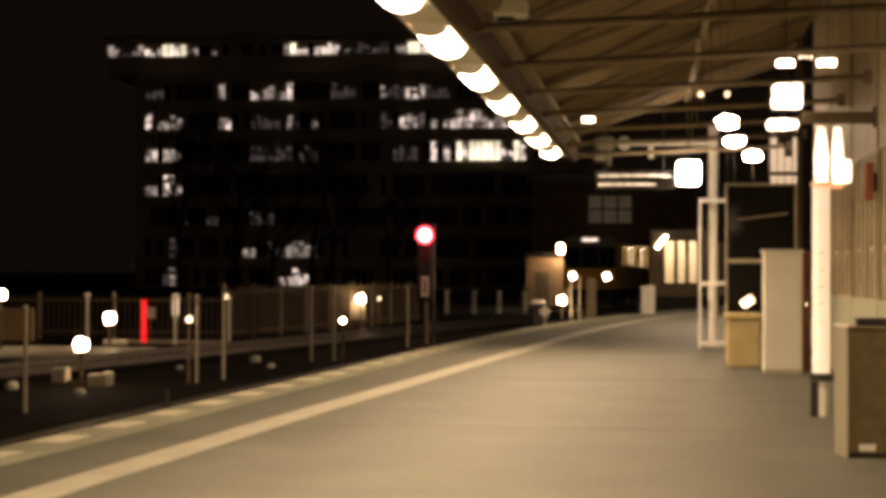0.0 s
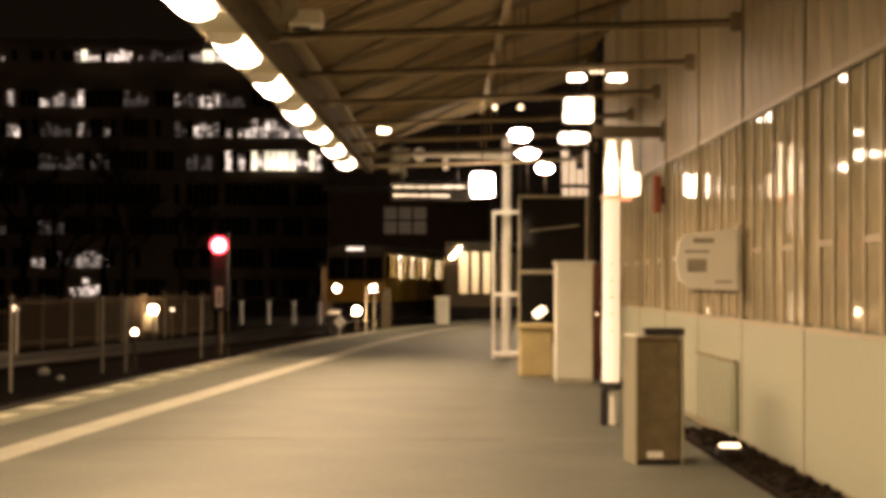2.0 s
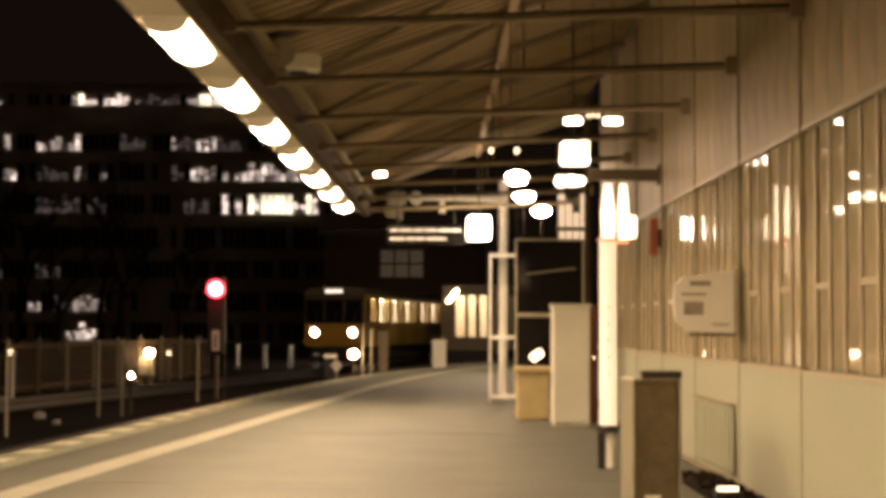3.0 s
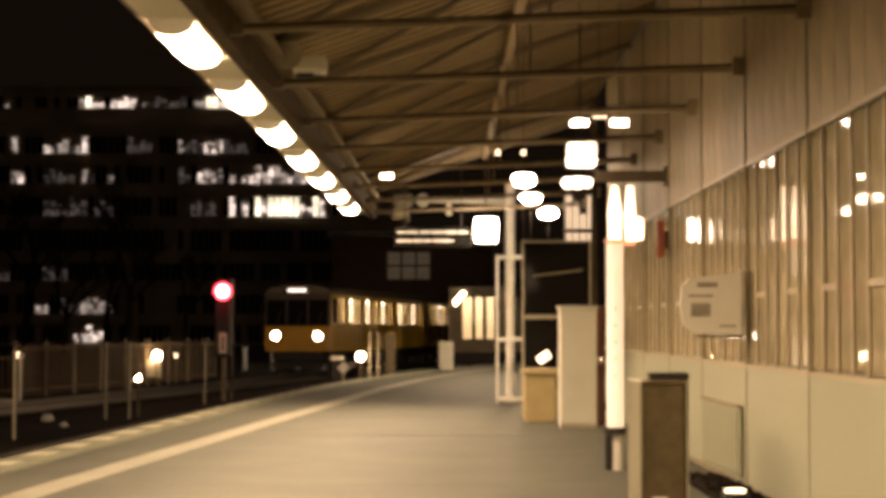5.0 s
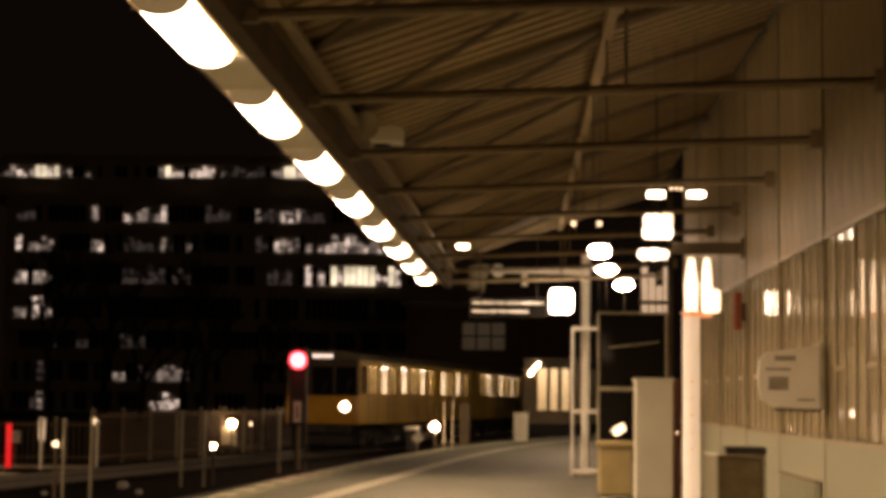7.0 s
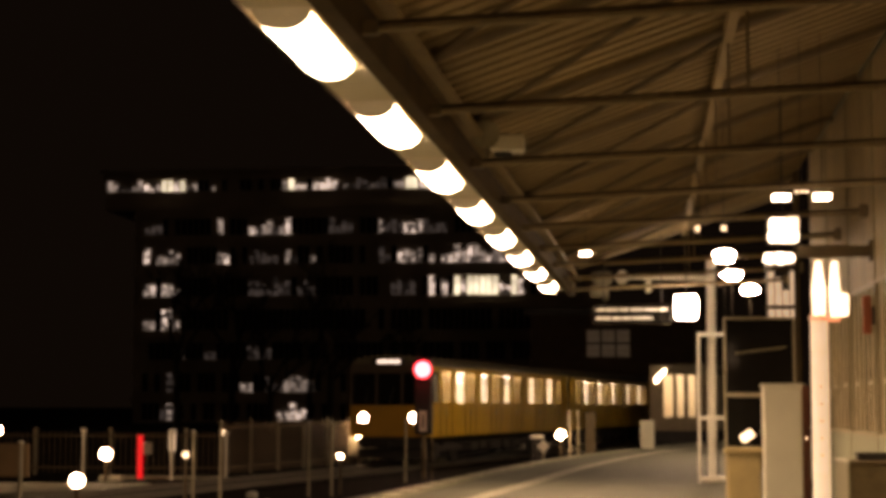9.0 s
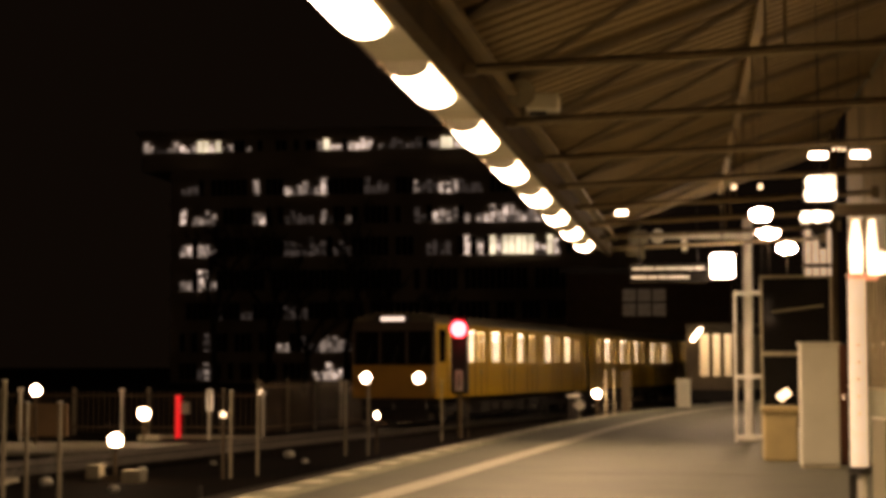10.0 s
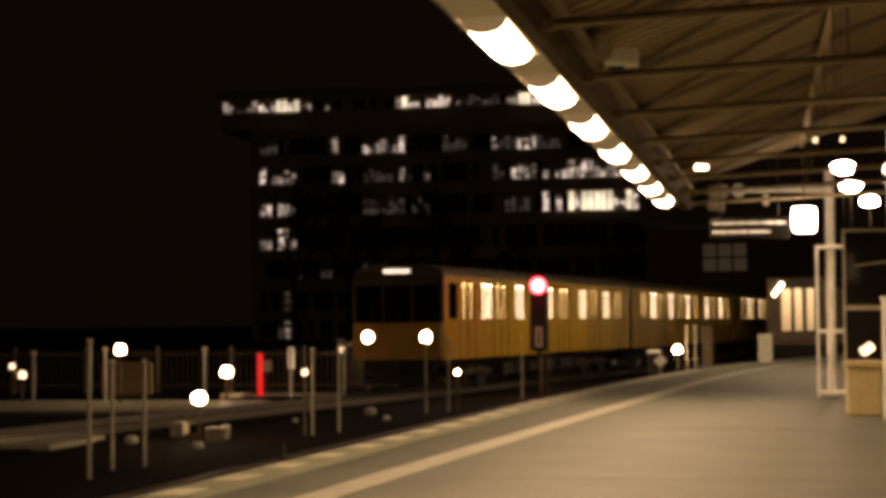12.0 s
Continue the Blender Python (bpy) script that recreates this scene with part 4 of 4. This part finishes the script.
wb = thing("point_box", -9.95, 58.0, GROUND_Z, "weathered pale steel box on a stand by the fence", "cabinet")
part("body", B(-0.2, 0.28, -0.2, 0.2, 0.3, 0.92, 0.03), M_POST, wb)
for x in (-0.18, 0.19):
    part("leg", B(x, x + 0.06, -0.05, 0.05, 0.0, 0.299), M_STEEL, wb)

# a lit car standing on the near track, end on
st = thing("standing_metro_car", 1.3, 68.0, RAIL_Z, "pale metro car standing at the far platform, brightly lit", "train", rz=-12)
part("end_lower", B(-1.15, 1.15, 0.0, 0.06, 0.85, 1.4, 0.02), M_STEEL, st)
part("end_header", B(-1.15, 1.15, 0.0, 0.06, 3.05, 3.35, 0.02), M_TRAINROOF, st)
for x0, x1 in ((-1.15, -0.58), (-0.2, -0.06), (0.24, 0.4), (0.7, 1.15)):
    part("end_pillar", B(x0, x1, 0.0, 0.06, 1.401, 3.049), M_STEEL, st)
for x0, x1 in ((-0.58, -0.2), (-0.06, 0.24), (0.4, 0.7)):
    part("end_window", B(x0, x1, 0.02, 0.03, 1.401, 3.049), M_PANE, st).visible_shadow = False
for s in (-1, 1):
    xa, xb = sorted((s * 1.15, s * 1.1))
    part("side_wall", B(xa, xb, 0.061, 14, 0.85, 3.1), M_LINING, st)
part("floor", B(-1.09, 1.09, 0.061, 14, 0.85, 0.95), M_UNDER, st)
bm = bmesh.new()
box(bm, -1.15, 1.15, -0.02, 14.1, 3.352, 3.5, 0.06)
part("roof", bm, M_TRAINROOF, st)
part("back_wall", B(-1.09, 1.09, 2.4, 2.45, 0.96, 3.34), M_LINING, st)
for x in (-0.6, 0.6):
    part("ceiling_light", B(x - 0.08, x + 0.08, 0.2, 2.3, 3.2, 3.26), M_LAMP, st)
part("door_light", box(bmesh.new(), -0.05, 0.05, -0.06, -0.02, -0.3, 0.3, 0.01, pose(-0.7, 0, 3.02, 0, 40)), M_TUBE, st, "slanting bright tube")
part("underframe", B(-1.0, 1.0, 0.2, 13.8, 0.4, 0.849), M_UNDER, st)
for yb in (2.5, 11.5):
    for s in (-1, 1):
        part("wheel", R((s * 0.69, yb, 0.42), (s * 0.82, yb, 0.42), 0.42, n=20), M_UNDER, st)

for x, y, r in ((-8.4, 36.0, 0.13), (-9.9, 30.5, 0.1), (-10.4, 27.0, 0.12), (-8.9, 26.0, 0.09), (-7.6, 34.0, 0.08), (-9.3, 33.2, 0.07)):
    stn = thing("pale_marker_stone", x, y, GROUND_Z, "pale rounded marker stone between the tracks", "stone", "stones between the tracks")
    part("stone", ball(bmesh.new(), (0, 0, r * 0.5), r, 0.75, 10), M_WHITE, stn, smooth=True)

# ---- beyond: hut, office block, trees ----
hut = thing("track_hut", -5.6, 100.0, GROUND_Z, "small plastered hut with a bright lamp at its eaves", "hut")
part("wall", B(-1.4, 1.0, 0.0, 3.0, 0.0, 2.9), M_HUT, hut)
part("roof", B(-1.6, 1.2, -0.25, 3.2, 2.901, 3.1, 0.03), M_DARK, hut)
part("door", B(-0.9, -0.1, -0.03, -0.002, 0.0, 2.0), M_FENCE, hut)
part("lamp", B(0.42, 1.0, -0.3, -0.04, 3.12, 3.6, 0.06), M_GLOBE, hut, "bright white lamp")
hl = bpy.data.lights.new("hut_light", "POINT")
hl.energy, hl.color, hl.shadow_soft_size = 120, WARM, 0.2
new("hut_light", hl).location = (-4.9, 99.3, 2.5)

house = thing("dark_house", -2.2, 115.0, GROUND_Z, "dark brick house with faintly lit windows", "house")
part("wall", B(-5.5, 5.5, 0.0, 8.0, 0.0, 8.2), M_BRICK, house)
part("roof", B(-5.8, 5.8, -0.3, 8.3, 8.201, 8.6), M_DARK, house)
for i in range(3):
    for j in range(2):
        x0, z0 = -1.65 + i * 1.0, 5.32 + j * 0.98
        w = part("window", B(x0, x0 + 0.86, -0.03, -0.003, z0, z0 + 0.84), M_FAINT, house)
        part("frame", B(x0 - 0.03, x0 + 0.89, -0.05, -0.031, z0 + 0.4, z0 + 0.44), M_POST, w)

office = thing("office_block", -35.0, 200.0, GROUND_Z, "large dark office block with scattered lit windows", "office building")
part("wall", B(-26.5, 30.0, 0.0, 18.0, 0.0, 26.0), M_BUILD, office)
part("penthouse", B(-31.0, 24.0, 2.0, 16.0, 26.001, 30.6), M_BUILD, office)
part("roof_edge", B(-31.6, 24.6, 1.4, 16.6, 30.601, 31.0), M_BUILD, office)
# storeys: height of the windows' middle, and stretches of light as metres along the front and strength
STOREYS = (
    (29.0, 1.3, "-30.6 -26.4 1, -26.0 -24.6 2, -23.4 -21.4 3, -20.4 -19.5 1, -17.8 -17.3 1, -8.2 -7.6 1, -7.5 -5.9 3, -4.7 -2.0 2, -0.5 3.6 1, 5.3 5.9 1, 6.8 9.6 3"),
    (23.65, 1.9, "-25.2 -23.8 1, -16.3 -15.6 1, -13.8 -13.2 2, -12.3 -11.6 2, -10.7 -8.6 1, -8.0 -6.8 2, -2.3 -0.1 0, 3.4 4.1 1, 4.4 6.2 0, 6.5 9.0 2, 9.2 11.8 0"),
    (20.15, 2.0, "-25.3 -23.8 2, -22.7 -21.2 1, -16.3 -15.4 2, -12.2 -9.0 0, -8.0 -7.3 1, -6.7 -6.0 0, -4.9 -4.2 1, 3.8 4.6 0, 5.9 6.5 2, 6.9 8.8 1, 10.0 14.9 2, 15.0 16.6 1, 17.0 21.0 2"),
    (16.35, 2.2, "-25.3 -23.9 2, -23.1 -21.2 2, -13.2 -4.2 0, 3.5 4.1 1, 5.1 7.5 0, 9.6 10.1 2, 11.0 20.4 3"),
    (12.35, 2.4, "-25.3 -24.1 1, -22.5 -20.8 2"),
    (8.6, 2.0, "-20.8 -20.3 1, -17.4 -16.5 0, -12.0 -9.6 0"),
    (4.8, 2.2, "-22.7 -21.2 0, -13.2 -11.8 1, -10.0 -8.4 0, -7.8 -4.7 1"),
    (1.3, 2.0, "-23.0 -21.0 1, -8.6 -5.3 2"),
)
rng = random.Random(11)
pane_me = {}
for zc, hh, lights in STOREYS:
    spans = [tuple(float(q) for q in s.split()) for s in lights.split(",")]
    y0 = 2.0 if zc > 26 else 0.0
    part("spandrel", B(-31.2 if zc > 26 else -26.7, 24.2 if zc > 26 else 30.2, y0 - 0.35, y0 - 0.002, zc + hh / 2 + 0.1, zc + hh / 2 + 0.75), M_BUILD, office)
    x = -30.8 if zc > 26 else -25.4
    while x < 23.0:
        w = 0.72
        lev = None
        for a, b, s in spans:
            if a - 0.3 <= x + w / 2 <= b + 0.3:
                lev = int(s)
        if lev is not None and rng.random() < 0.3:
            lev = max(0, lev - 1)
        if lev is not None and rng.random() < (0.04 if lev == 3 else 0.1):
            lev = None
        blind = rng.choice((0.45, 0.62, 0.8, 1.0)) if lev in (0, 1, 2) else 1.0
        key = (zc, lev, blind)
        if key not in pane_me:
            pane_me[key] = mesh_of("window", B(0.05, w - 0.05, -0.05, -0.004, -hh / 2, -hh / 2 + hh * blind), M_DIMPANE if lev is None else M_WIN[lev])
        if lev is not None or rng.random() < 0.8:
            piece("window", pane_me[key], office, pose(x, y0, zc))
        x += 0.76


def bare_tree(x, y, h, seed):
    """A leafless tree: tapered trunk, limbs and many thin twigs."""
    rng = random.Random(seed)
    t = thing("bare_tree", x, y, GROUND_Z, "leafless dark tree in front of the office block", "tree", "bare trees")
    segs = []

    def grow(p, d, ln, r, depth):
        q = p + d * ln
        segs.append((p, q, r, r * 0.68, depth))
        if depth == 0:
            return
        for _ in range(3 if depth > 1 else 4):
            axis = Vector((rng.uniform(-1, 1), rng.uniform(-1, 1), rng.uniform(-0.3, 0.9)))
            nd = (d * 0.9 + axis * rng.uniform(0.45, 0.9)).normalized()
            grow(p + d * ln * rng.uniform(0.55, 1.0), nd, ln * rng.uniform(0.55, 0.8), r * rng.uniform(0.45, 0.65), depth - 1)

    grow(Vector((0, 0, 0)), Vector((rng.uniform(-0.06, 0.06), 0, 1)).normalized(), h * 0.36, h * 0.022, 5)
    for nm, ok in (("trunk", lambda k: k >= 4), ("limb", lambda k: 2 <= k < 4), ("twig", lambda k: k < 2)):
        vs, fs = [], []
        for p, q, r0, r1, k in segs:
            if not ok(k):
                continue
            d = (q - p).normalized()
            u = d.orthogonal().normalized()
            v = d.cross(u)
            b = len(vs)
            sides = 6 if k >= 4 else 3
            for c, r in ((p, max(r0, 0.02)), (q, max(r1, 0.015))):
                for i in range(sides):
                    a = 2 * math.pi * i / sides
                    vs.append(c + (u * math.cos(a) + v * math.sin(a)) * r)
            for i in range(sides):
                fs.append((b + i, b + (i + 1) % sides, b + sides + (i + 1) % sides, b + sides + i))
        me = bpy.data.meshes.new(nm)
        me.from_pydata([tuple(v) for v in vs], [], fs)
        me.materials.append(M_BARK)
        o = new(nm, me)
        o.parent = t
        if nm != "trunk":
            o["kind"] = "stuff"


for k, (x, y, h) in enumerate(((-26.0, 130.0, 13.0), (-33.5, 120.0, 15.0), (-28.0, 125.0, 12.0), (-22.5, 120.0, 14.0), (-37.0, 150.0, 18.0), (-19.5, 128.0, 10.0))):
    bare_tree(x, y, h, 20 + k)


# ---- what moves ----
# seconds, place of the train's nose along the y axis, height of the rail there
NOSE = [(0.0, 81.0, -0.30), (2.5, 73.4, -0.36), (5.5, 63.3, -0.40), (6.5, 60.2, -0.41), (9.5, 51.1, -0.46), (10.5, 48.3, -0.46), (12.0, 44.0, -0.47)]
HEAD = math.degrees(math.atan(0.185))


def motions():
    for i, (car, wheels) in enumerate(CARS):
        back = i * (CAR + GAP)
        rows = []
        for t, y, z in NOSE:
            yy = y + back * math.cos(radians(HEAD))
            rows.append((t, pose(far_track_x(yy), yy, z, 0, 0, -HEAD)))
        walk(car, rows)
        total = (NOSE[0][1] - NOSE[-1][1]) / math.cos(radians(HEAD)) / 0.42
        n = int(total / radians(75)) + 1
        for w, yw in wheels:
            wr = []
            for k in range(n + 1):
                t = 12.0 * k / n
                y = float(np.interp(t, [q[0] for q in NOSE], [q[1] for q in NOSE]))
                ang = math.degrees((NOSE[0][1] - y) / math.cos(radians(HEAD)) / 0.42)
                wr.append((t, pose(0, yw, 0.42, ang)))
            walk(w, wr)


motions()
